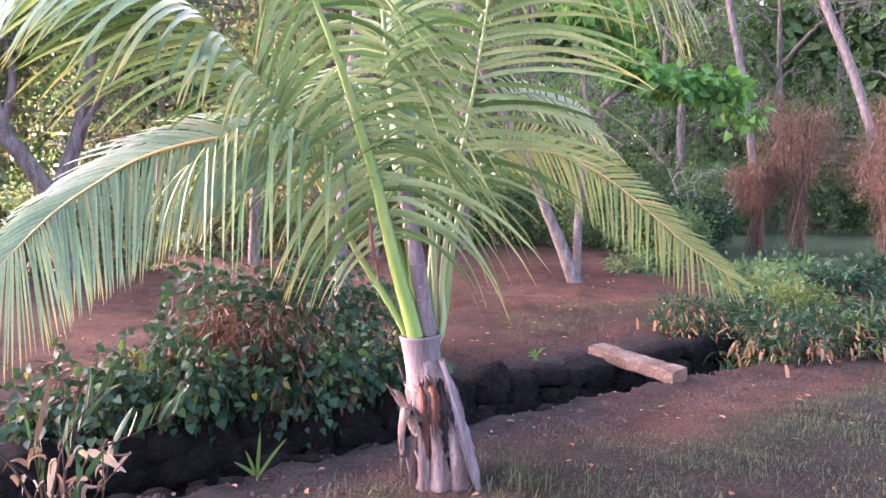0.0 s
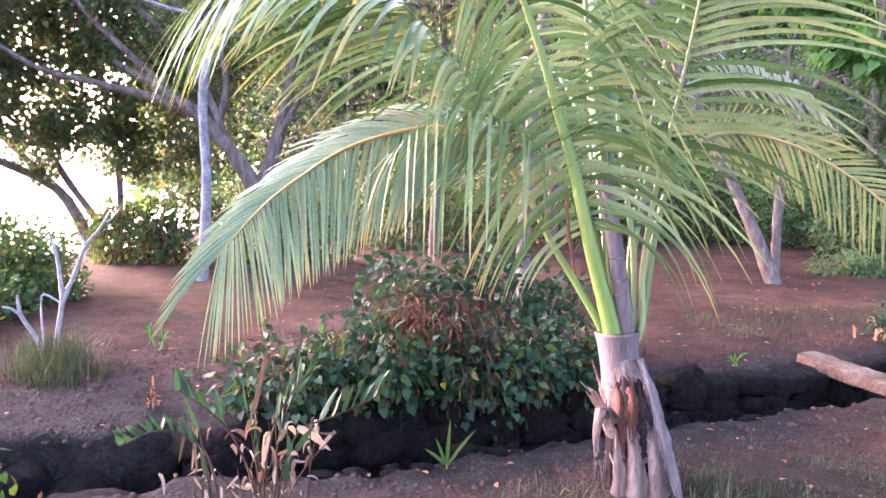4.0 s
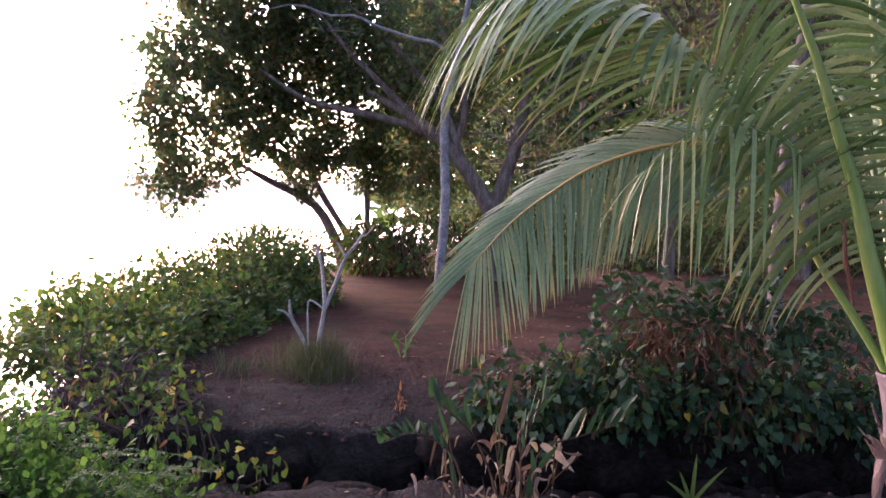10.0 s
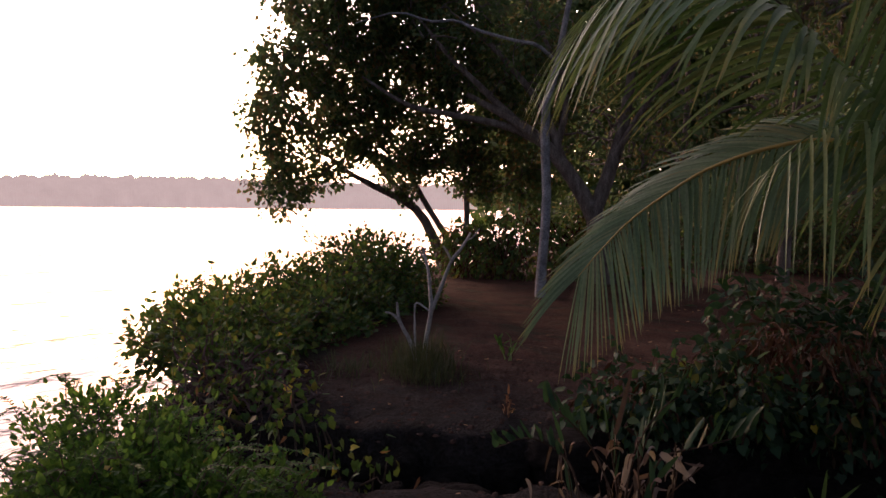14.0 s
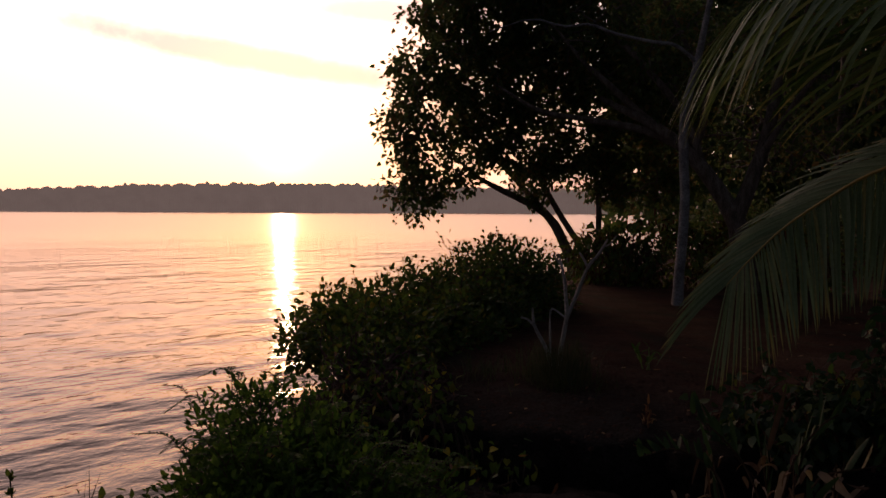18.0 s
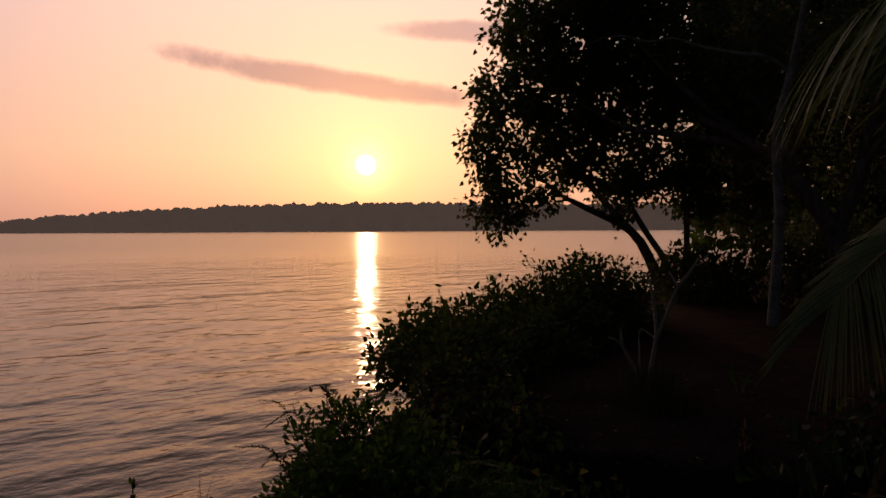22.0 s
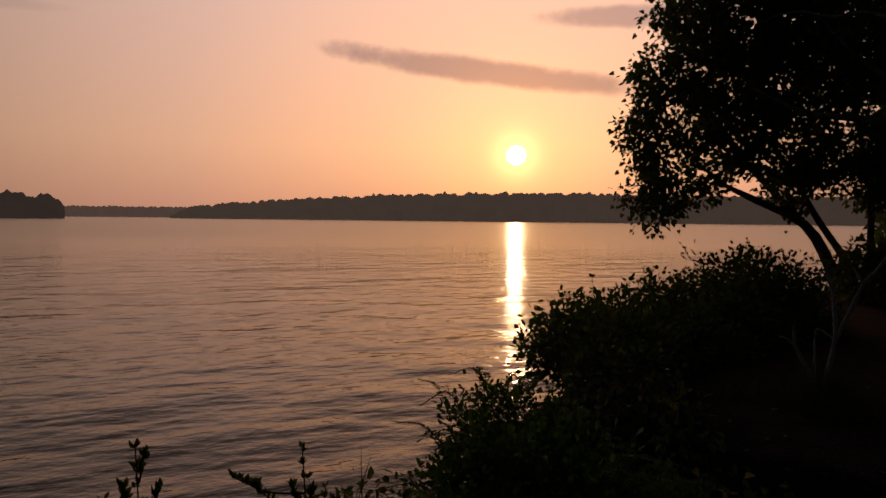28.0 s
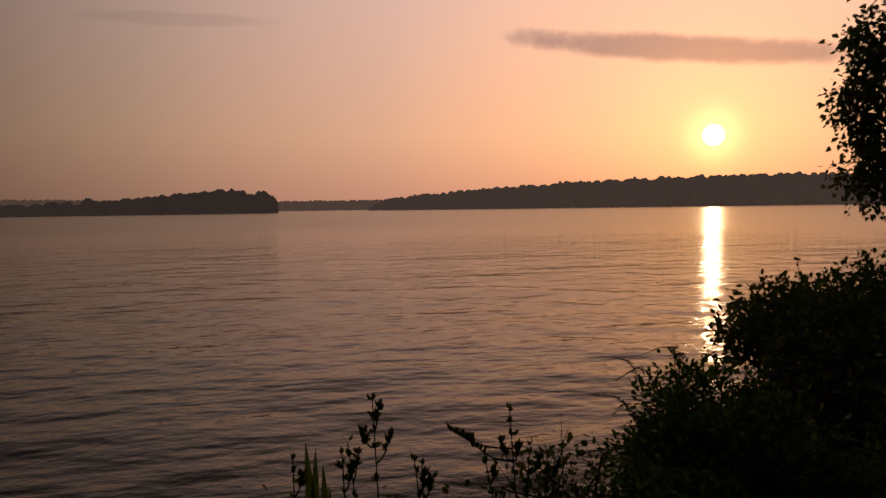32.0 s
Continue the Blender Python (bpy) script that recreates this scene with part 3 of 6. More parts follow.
def ridge(name, label, az0, az1, dist, height, mat, seed, depth=60.0, trees=4.6):
    """A wooded shore across the lake: a long hill with a bumpy line of tree tops."""
    rng = np.random.default_rng(seed)
    n = int(abs(az1 - az0) * dist / 57.3 / 1.0) + 2
    az = np.radians(np.linspace(az0, az1, n))
    u = np.linspace(0, 1, n)
    h = height(u)
    # the skyline is a row of rounded crowns of uneven height
    crowns = np.zeros(n)
    for c in rng.integers(0, n, n // 3):
        r = max(2, int(rng.uniform(2.0, 5.0) * trees / 4.6))
        k = np.arange(max(0, c - r), min(n, c + r + 1))
        tall = trees * (rng.uniform(0.25, 0.75) if rng.random() < 0.95 else rng.uniform(0.8, 1.25))
        crowns[k] = np.maximum(crowns[k], tall * np.sqrt(np.maximum(0.0, 1 - ((k - c) / (r + 0.3)) ** 2)))
    h = h - 0.35 * trees + (crowns + rng.normal(0, 0.25, n)) * np.clip(h / 8.0, 0.25, 1)
    rows = []
    for k, (dd, hh) in enumerate(((0, 0.0), (0, 0.45), (depth * 0.3, 0.8), (depth * 0.8, 1.0), (depth * 1.4, 0.5))):
        r = dist + dd + rng.normal(0, 1.5, n) * (k > 0)
        rows.append(np.stack([-np.sin(az) * r, np.cos(az) * r, WATER - 0.5 + h * hh + rng.normal(0, 0.6, n) * (0 < k < 3)], -1))
    v = np.concatenate(rows)
    f = [(k * n + i, k * n + i + 1, (k + 1) * n + i + 1, (k + 1) * n + i) for k in range(4) for i in range(n - 1)]
    b = Build().add(v, f)
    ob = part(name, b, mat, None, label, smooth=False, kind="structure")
    ob["category"] = "far shore"


ridge("backdrop_hill", "long low wooded hill across the lake, evening haze put in as its glow", 25.0, 87.4, 900.0,
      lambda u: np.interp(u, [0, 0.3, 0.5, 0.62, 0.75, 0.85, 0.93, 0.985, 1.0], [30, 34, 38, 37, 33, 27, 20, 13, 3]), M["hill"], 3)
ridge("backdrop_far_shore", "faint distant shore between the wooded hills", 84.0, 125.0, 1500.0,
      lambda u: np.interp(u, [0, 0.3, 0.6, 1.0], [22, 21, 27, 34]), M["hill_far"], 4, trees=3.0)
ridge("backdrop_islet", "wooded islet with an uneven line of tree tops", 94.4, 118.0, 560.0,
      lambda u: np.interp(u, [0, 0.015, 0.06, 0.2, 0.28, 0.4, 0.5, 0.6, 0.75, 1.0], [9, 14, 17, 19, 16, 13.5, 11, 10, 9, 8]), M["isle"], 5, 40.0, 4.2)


# ---- young coconut palm ----
def leaflet_rows(rachis, start, count, longest, droop, lift, rng, swing=0.35, taper=0.35, right=None, fore=1.0, wide=0.03, roll=0.0, backfore=None, sideways=None, mess=0.1):
    """Roots, ways, lengths, widths and droop of the leaflets on both sides of a rib."""
    n = len(rachis)
    tan_all = unit(np.gradient(rachis, axis=0))
    out = []
    for side in (-1, 1):
        if side == 1 and right:
            longest, droop, lift = right
        if side == 1 and backfore is not None:
            fore = backfore
        s = np.linspace(start, 0.995, count) + rng.normal(0, 0.002, count)
        k = np.clip(s, 0, 1) * (n - 1)
        root = np.stack([np.interp(k, np.arange(n), rachis[:, c]) for c in range(3)], -1)
        tan = unit(np.stack([np.interp(k, np.arange(n), tan_all[:, c]) for c in range(3)], -1))
        if sideways is None:
            across = unit(np.cross(tan, np.array([0, 0, 1.0])) + 1e-6) * side
        else:
            a = np.array(sideways, float)
            across = unit(a - tan * (tan @ a)[:, None]) * side
        up = np.cross(across, tan) * side
        if roll:
            across, up = across * math.cos(roll) + up * math.sin(roll) * side, up * math.cos(roll) - across * side * math.sin(roll)
        u = (s - start) / (1 - start)
        ahead = np.interp(u, [0, 0.5, 0.85, 1.0], [0.35, 0.55, 0.9, 2.2])[:, None] * fore
        way = across + tan * ahead + up * lift + rng.normal(0, mess, (count, 3))
        length = longest * np.interp(u, [0, 0.12, 0.4, 0.75, 1], [0.55, 0.85, 1.0, 0.8, taper]) * rng.uniform(1 - 1.4 * mess, 1 + mess, count)
        width = wide * np.interp(u, [0, 0.2, 0.7, 1], [0.7, 1.0, 0.85, 0.45]) * rng.uniform(0.8, 1.15, count)
        dr = droop * rng.uniform(1 - swing, 1 + swing, count) * np.interp(u, [0, 0.7, 1], [1, 1, 0.7])
        out.append((root, way, length, width, dr, up))
    return [np.concatenate(c) for c in zip(*out)]


def frond(palm, name, points, start, count, longest, droop, lift, seed, leaf="frond", rib="rachis", single=False, r0=0.024, label="", flat=1.0, **rows):
    rng = np.random.default_rng(seed)
    line = curve(points, 46)
    b = tube(Build(), line, [r0 * 1.25, r0 * 1.05, r0 * 0.8, r0 * 0.58, r0 * 0.34, r0 * 0.12], 8, flat)
    stem = part(name, b, M[rib], palm, label)
    root, way, length, width, dr, up = leaflet_rows(line, start, count, longest, droop, lift, rng, **rows)
    if single:
        for i in range(len(root)):
            q = Build()
            blades(q, root[i:i + 1], way[i:i + 1], length[i:i + 1], width[i:i + 1], dr[i:i + 1], 7, up[i:i + 1])
            part("leaflet", q, M["frond_one" if leaf == "frond" else leaf], stem)
    else:
        q = Build()
        blades(q, root, way, length, width, dr, 7, up)
        part("foliage", q, M[leaf], stem, kind="stuff")
    return stem


def flap(points, widths, bend, rng, cols=7, ragged=0.02, thick=0.006):
    """A dry curved leaf base with a torn edge."""
    p = curve(points, 14)
    n = len(p)
    tan = unit(np.gradient(p, axis=0))
    out = unit(p * np.array([1, 1, 0]) - np.array([0.0, 3.42, 0]) + 1e-6)
    side = unit(np.cross(tan, out))
    w = np.interp(np.linspace(0, 1, n), np.linspace(0, 1, len(widths)), widths)
    u = np.linspace(-1, 1, cols)
    v = p[:, None] + side[:, None] * (u[None, :, None] * w[:, None, None] / 2) - out[:, None] * (bend * (u ** 2)[None, :, None] * w[:, None, None])
    v = v + rng.normal(0, 0.004, v.shape)
    v[-1] += tan[-1] * rng.uniform(-1, 1, (cols, 1)) * ragged * 2.5
    v[-2] += tan[-2] * rng.uniform(-1, 1, (cols, 1)) * ragged
    back = v - out[:, None] * thick
    b = Build()
    allv = np.concatenate([v.reshape(-1, 3), back.reshape(-1, 3)])
    m = n * cols
    f = []
    for i in range(n - 1):
        for j in range(cols - 1):
            a = i * cols + j
            f.append((a, a + 1, a + cols + 1, a + cols))
            f.append((m + a, m + a + cols, m + a + cols + 1, m + a + 1))
        for j, o in ((0, 0), (cols - 1, 1)):
            a = i * cols + j
            f.append((a, a + cols, m + a + cols, m + a))
    for i in (0, n - 1):
        for j in range(cols - 1):
            a = i * cols + j
            f.append((a, a + 1, m + a + 1, m + a))
    return b.add(allv, f)


def build_palm():
    rng = np.random.default_rng(11)
    palm = thing("coconut_palm", "young coconut palm with arching fronds and a shaggy grey base", "palm", (0.05, 3.42, -0.22))
    b = tube(Build(), curve([(0.09, 3.42, -0.40), (0.05, 3.42, -0.14), (0.0, 3.42, 0.15), (-0.06, 3.41, 0.41), (-0.10, 3.41, 0.58), (-0.11, 3.41, 0.64)], 34),
             [0.215, 0.195, 0.16, 0.118, 0.098, 0.096], 24, 1.0, 0.07, rng)
    part("trunk", b, M["palm_bark"], palm, "grey-brown fibrous trunk base")
    # collar that holds the stalks: open above, dipping at the front
    b = Build()
    line = curve([(-0.085, 3.41, 0.40), (-0.10, 3.41, 0.55), (-0.112, 3.41, 0.68), (-0.114, 3.41, 0.705)], 14)
    tube(b, line, [0.104, 0.100, 0.108, 0.122, 0.116], 24)
    part("sheath", b, M["palm_stalk"], palm, "smooth grey collar round the stalks")
    # dry leaf bases peeling off the trunk all round
    for k in range(20):
        a = k * 2.399 + rng.uniform(-0.25, 0.25)
        lev = k / 19.0
        z0 = -0.32 + 0.66 * lev + rng.uniform(-0.05, 0.05)
        r0 = np.interp(z0, [-0.4, -0.14, 0.15, 0.41], [0.215, 0.195, 0.16, 0.118])
        out = np.array([math.cos(a), math.sin(a), 0])
        mid = np.array([np.interp(z0, [-0.40, -0.14, 0.15, 0.41], [0.09, 0.05, 0.0, -0.06]), 3.42, z0])
        h = rng.uniform(0.14, 0.30)
        peel = rng.uniform(0.0, 0.05)
        w = rng.uniform(0.08, 0.17) * (1 - 0.35 * lev)
        top = mid + out * (r0 * 0.86 + peel) + (-0.03, 0, h)
        pts = [mid + out * (r0 * 0.9) + (0, 0, -0.12), mid + out * (r0 + 0.008), mid + out * (r0 * 0.97 + peel * 0.4) + (-0.015, 0, h * 0.55), top]
        part("leaf_base", flap(pts, [w * 0.9, w, w * rng.uniform(0.6, 0.85), w * rng.uniform(0.1, 0.4)], 0.5, rng, ragged=0.035), M["husk"] if k % 3 else M["palm_bark"], palm, "dry torn leaf base")
    for what, mat, pts, widths, bend in [
            ("torn flap bent over and hanging", "husk", [(-0.12, 3.26, 0.24), (-0.19, 3.21, 0.34), (-0.215, 3.17, 0.26), (-0.215, 3.15, 0.14), (-0.21, 3.15, 0.04)], [0.08, 0.08, 0.055, 0.035, 0.015], 0.2),
            ("ragged torn flap", "husk", [(-0.14, 3.27, 0.16), (-0.20, 3.23, 0.30), (-0.25, 3.20, 0.40), (-0.27, 3.19, 0.43)], [0.07, 0.09, 0.09, 0.06], 0.3),
            ("long pale dry strip", "palm_stalk", [(0.0, 3.30, 0.58), (0.06, 3.23, 0.45), (0.125, 3.18, 0.24), (0.19, 3.15, 0.02), (0.25, 3.15, -0.22)], [0.035, 0.045, 0.05, 0.055, 0.03], 0.25),
            ("broken orange-brown stub", "husk_red", [(-0.055, 3.27, 0.12), (-0.035, 3.22, 0.30), (-0.04, 3.20, 0.42), (-0.075, 3.18, 0.51)], [0.06, 0.055, 0.04, 0.025], 0.5),
            ("pale triangular leaf base", "husk", [(0.03, 3.16, -0.34), (0.01, 3.15, -0.16), (-0.01, 3.17, 0.03), (-0.04, 3.20, 0.21)], [0.17, 0.15, 0.10, 0.02], 0.35),
            ("pale triangular leaf base", "husk", [(-0.09, 3.22, -0.34), (-0.10, 3.19, -0.15), (-0.10, 3.18, 0.02), (-0.12, 3.22, 0.22)], [0.12, 0.10, 0.07, 0.02], 0.35),
            ("brown leaf base", "husk", [(0.18, 3.20, -0.34), (0.14, 3.17, -0.14), (0.11, 3.19, 0.04), (0.06, 3.24, 0.24)], [0.13, 0.12, 0.09, 0.03], 0.35),
            ("dark brown strip", "husk_red", [(-0.08, 3.24, 0.05), (-0.095, 3.25, 0.28), (-0.115, 3.275, 0.47)], [0.05, 0.05, 0.03], 0.4),
            ("dark fibre sheet", "husk_dark", [(0.07, 3.24, 0.0), (0.05, 3.26, 0.22), (0.0, 3.29, 0.44)], [0.13, 0.12, 0.07], 0.45),
            ("dark fibre sheet", "husk_dark", [(-0.16, 3.27, -0.1), (-0.15, 3.28, 0.1), (-0.15, 3.30, 0.26)], [0.12, 0.11, 0.07], 0.45)]:
        part("leaf_base", flap(pts, widths, bend, rng, ragged=0.03), M[mat], palm, what)
    # grey ringed stalk with its leaf scars, and the dark spear above it
    line = curve([(-0.05, 3.39, 0.58), (-0.085, 3.37, 0.8), (-0.125, 3.34, 1.06), (-0.175, 3.32, 1.36), (-0.225, 3.30, 1.60)], 60)
    stalk = part("stalk", tube(Build(), line, [0.05, 0.044, 0.040, 0.036], 14), M["palm_stalk"], palm, "grey ringed dry stalk")
    for k in range(9, 60, 6):
        i = k + int(rng.integers(-1, 2))
        d = unit(line[min(i + 1, 59)] - line[i - 1])
        r = float(np.interp(i, [0, 59], [0.049, 0.036]))
        part("ring", tube(Build(), np.array([line[i] - d * 0.004, line[i], line[i] + d * 0.004]), [r + 0.001, r + 0.006, r + 0.001], 14), M["husk"], stalk, "raised leaf scar")
    line = curve([(-0.205, 3.42, 1.45), (-0.23, 3.47, 1.9), (-0.245, 3.5, 2.36), (-0.25, 3.5, 3.2)], 20)
    part("spear", tube(Build(), line, [0.04, 0.075, 0.085, 0.06], 12, 0.5, 0.04, rng), M["spear"], palm, "folded dark green spear leaves")
    # drooping frond over the vines, sky light put into its leaflet colour: a neat comb below the rib
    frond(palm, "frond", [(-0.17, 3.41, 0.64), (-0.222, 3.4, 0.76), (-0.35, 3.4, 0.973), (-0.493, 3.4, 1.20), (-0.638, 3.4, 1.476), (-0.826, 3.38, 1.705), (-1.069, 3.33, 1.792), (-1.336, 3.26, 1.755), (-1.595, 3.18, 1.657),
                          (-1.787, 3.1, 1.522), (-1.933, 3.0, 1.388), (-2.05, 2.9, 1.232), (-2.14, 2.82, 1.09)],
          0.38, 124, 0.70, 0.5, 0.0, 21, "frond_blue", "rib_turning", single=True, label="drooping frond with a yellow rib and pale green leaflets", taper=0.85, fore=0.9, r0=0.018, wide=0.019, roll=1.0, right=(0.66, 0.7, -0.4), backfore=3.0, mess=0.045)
    # frond that rises over the ditch and hangs its leaflets
    frond(palm, "frond", [(-0.15, 3.45, 0.64), (-0.18, 3.45, 0.95), (-0.25, 3.44, 1.22), (-0.395, 3.44, 1.495), (-0.642, 3.38, 1.766), (-0.846, 3.28, 1.966), (-1.02, 3.15, 2.136), (-1.131, 3.05, 2.273), (-1.25, 2.95, 2.389),
                          (-1.456, 2.8, 2.513), (-1.672, 2.65, 2.525), (-1.855, 2.52, 2.43), (-1.97, 2.46, 2.33)],
          0.40, 52, 1.2, 0.9, -0.55, 22, single=True, rib="rachis", label="arching frond with long hanging leaflets", r0=0.018, taper=0.5, fore=1.2, wide=0.03, mess=0.06, right=(1.15, 0.9, -0.45), backfore=1.3)
    # front frond with the bright rib
    frond(palm, "frond", [(-0.125, 3.365, 0.58), (-0.14, 3.35, 0.70), (-0.191, 3.33, 0.896), (-0.253, 3.3, 1.108), (-0.312, 3.27, 1.347), (-0.366, 3.24, 1.58), (-0.443, 3.2, 1.823), (-0.534, 3.13, 2.124), (-0.636, 3.05, 2.396), (-0.752, 2.95, 2.661), (-0.9, 2.8, 2.9)],
          0.36, 46, 1.15, 1.9, 0.1, 23, r0=0.042, single=True, label="upright frond with a bright yellow-green rib", taper=0.6, right=(0.95, 1.6, -0.1), fore=-0.55, backfore=-0.6, wide=0.03, sideways=(-1.0, 0.15, 0.0), mess=0.08)
    # olive rib just behind the stalk
    frond(palm, "frond", [(-0.09, 3.42, 0.64), (-0.16, 3.44, 1.04), (-0.20, 3.42, 1.51), (-0.27, 3.4, 1.97), (-0.32, 3.38, 2.31), (-0.35, 3.35, 2.63), (-0.36, 3.3, 2.95)],
          0.6, 18, 0.8, 1.5, 0.0, 33, rib="petiole", r0=0.03, label="upright frond with an olive rib", taper=0.6, wide=0.034, sideways=(-1.0, 0.3, 0.0))
    # pale upright frond toward the grass
    frond(palm, "frond", [(-0.04, 3.42, 0.60), (0.015, 3.42, 0.75), (0.006, 3.42, 0.983), (0.029, 3.38, 1.29), (0.07, 3.3, 1.586), (0.11, 3.22, 1.809), (0.154, 3.1, 2.092), (0.184, 3.0, 2.33), (0.209, 2.9, 2.574), (0.24, 2.78, 2.8)],
          0.42, 36, 0.7, 1.5, 0.05, 24, label="upright frond with long pale leaflets", rib="rachis_pale", r0=0.017, taper=0.6, right=(0.95, 1.0, 0.1), fore=0.6, backfore=0.8, wide=0.03, sideways=(1.0, -0.1, 0.0), mess=0.08)
    # slim frond between the two
    frond(palm, "frond", [(-0.05, 3.44, 0.62), (-0.03, 3.45, 0.8), (-0.044, 3.46, 1.131), (-0.096, 3.5, 1.499), (-0.145, 3.55, 1.872), (-0.174, 3.6, 2.158), (-0.208, 3.65, 2.54), (-0.22, 3.75, 2.85)],
          0.34, 34, 0.62, 1.6, 0.0, 34, label="slim upright frond with a pale rib", rib="rachis_pale", r0=0.017, taper=0.6, wide=0.024, sideways=(-1.0, 0.0, 0.0), fore=0.5)
    # yellowing frond over the far bank: leaflets stand out above the rib and hang below it
    frond(palm, "frond", [(-0.03, 3.44, 0.63), (0.021, 3.45, 0.778), (0.066, 3.5, 1.195), (0.149, 3.6, 1.519), (0.292, 3.75, 1.724), (0.516, 3.9, 1.804), (0.854, 4.0, 1.743), (1.158, 4.05, 1.586), (1.462, 4.05, 1.346), (1.658, 4.0, 1.176), (1.905, 3.9, 0.991)],
          0.42, 66, 0.36, 0.15, 0.0, 26, "frond_old", "rib_turning_late", label="yellowing frond with hanging leaflets", taper=0.5, r0=0.018, wide=0.021, roll=-1.05, right=(0.46, 0.6, 0.0), fore=2.3, backfore=0.95, mess=0.04)
    # frond over the grass
    frond(palm, "frond", [(-0.07, 3.44, 0.62), (-0.04, 3.5, 1.3), (0.12, 3.5, 2.25), (0.36, 3.46, 2.72), (0.66, 3.37, 2.86), (0.98, 3.28, 2.78), (1.24, 3.18, 2.55)],
          0.45, 30, 0.85, 1.3, 0.0, 27, rib="petiole", label="arching frond over the grass", r0=0.016)
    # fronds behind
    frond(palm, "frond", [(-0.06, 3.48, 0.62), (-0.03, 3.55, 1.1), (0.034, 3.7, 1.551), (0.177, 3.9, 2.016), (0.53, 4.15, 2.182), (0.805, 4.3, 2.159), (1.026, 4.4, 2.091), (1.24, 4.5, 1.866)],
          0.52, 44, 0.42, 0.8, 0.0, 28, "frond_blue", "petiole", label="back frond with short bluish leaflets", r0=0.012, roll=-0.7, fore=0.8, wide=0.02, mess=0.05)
    frond(palm, "frond", [(-0.14, 3.48, 0.62), (-0.24, 3.7, 1.5), (-0.45, 4.05, 2.1), (-0.75, 4.4, 2.35), (-1.1, 4.7, 2.2), (-1.4, 4.95, 1.8)],
          0.36, 38, 0.85, 1.5, -0.2, 29, rib="petiole", label="back frond with long leaflets", r0=0.015)
    frond(palm, "frond", [(-0.16, 3.42, 0.62), (-0.25, 3.43, 1.0), (-0.38, 3.38, 1.42), (-0.60, 3.28, 1.72), (-0.82, 3.12, 1.84), (-1.05, 2.95, 1.80), (-1.22, 2.82, 1.62)],
          0.46, 16, 1.0, 2.0, -0.3, 30, rib="petiole", label="side frond with hanging leaflets", r0=0.013, wide=0.022)
    # thin dry stalk hanging by the main rib
    part("dry_stalk", tube(Build(), curve([(-0.40, 3.24, 1.42), (-0.385, 3.25, 1.25), (-0.36, 3.26, 1.12), (-0.345, 3.27, 1.02)], 14), [0.006, 0.011, 0.005], 6, 1.0, 0.3, rng), M["husk_red"], palm, "dry brown fibre hanging down")


build_palm()


# ---- trees ----
def in_blobs(rng, blobs, n, shell=0.0):
    """Random places in a union of ellipsoids (x, y, z, rx, ry, rz), more of them in the larger."""
    bl = np.array(blobs, float)
    vol = bl[:, 3] * bl[:, 4] * bl[:, 5]
    pick = rng.choice(len(bl), n, p=vol ** 0.8 / (vol ** 0.8).sum())
    d = unit(rng.normal(0, 1, (n, 3)))
    r = rng.uniform(shell ** 3, 1, n) ** (1 / 3)
    r = r * (1 + 0.18 * np.sin(d[:, 0] * 7 + pick) * np.cos(d[:, 2] * 6 + d[:, 1] * 5))
    return bl[pick, :3] + d * r[:, None] * bl[pick, 3:6], d


def twigs_to(build, targets, nodes, r_tip, rng, sag=0.1, sides=4, segs=5):
    """A thin bent branch to each target from the nearest wood there is so far."""
    nodes = [np.asarray(q, float) for q in nodes]
    pts = np.array(nodes)
    order = np.argsort([np.min(np.linalg.norm(pts - q, axis=1)) for q in targets])
    for k in order:
        q = targets[k]
        i = np.argmin(np.linalg.norm(pts - q, axis=1) + 0.25 * np.maximum(0, pts[:, 2] - q[2]))
        a = pts[i]
        dist = np.linalg.norm(q - a)
        mid = (a + q) / 2 + rng.normal(0, 0.12, 3) * dist + np.array([0, 0, sag * dist])
        line = curve([a, mid, q], segs)
        tube(build, line, [r_tip * (1 + 1.8 * min(dist, 2.5)), r_tip], sides)
        pts = np.vstack([pts, line[segs // 2], q])


def leaves_round(build, targets, outward, per, radius, size, rng, shape=LEAF, hang=0.5, width=1.0):
    n = len(targets) * per
    c = np.repeat(targets, per, 0)
    off = rng.normal(0, 1, (n, 3)) * radius * 0.55
    along = unit(off + 0.3 * np.repeat(outward, per, 0) * radius + np.array([0, 0, -hang * radius]) + rng.normal(0, 0.3 * radius, (n, 3)))
    normal = unit(rng.normal(0, 0.7, (n, 3)) + np.array([0, 0, 1.0]))
    scatter(build, shape, c + off, along, normal, rng.uniform(0.65, 1.2, n) * size, width)


def tree(name, label, base, limbs, blobs, clusters, per, leaf, radius, seed, mat, bark, shape=LEAF, r_tip=0.012, hang=0.5, group="", category="tree"):
    """limbs: (points, radii) each; blobs: the crown's masses."""
    rng = np.random.default_rng(seed)
    ob = thing(name, label, category, base, group)
    nodes = []
    for i, (pts, radii) in enumerate(limbs):
        line = curve(pts, 18)
        part("trunk" if i == 0 else "limb", tube(Build(), line, radii, 10, 1.0, 0.05, rng), M[bark], ob)
        nodes += list(line[6:])
    targets, out = in_blobs(rng, blobs, clusters)
    b = Build()
    twigs_to(b, targets, nodes, r_tip, rng)
    part("twigwork", b, M[bark], ob, kind="stuff")
    b = Build()
    leaves_round(b, targets, out, per, radius, leaf, rng, shape, hang)
    part("crown", b, M[mat], ob, kind="stuff")
    return ob


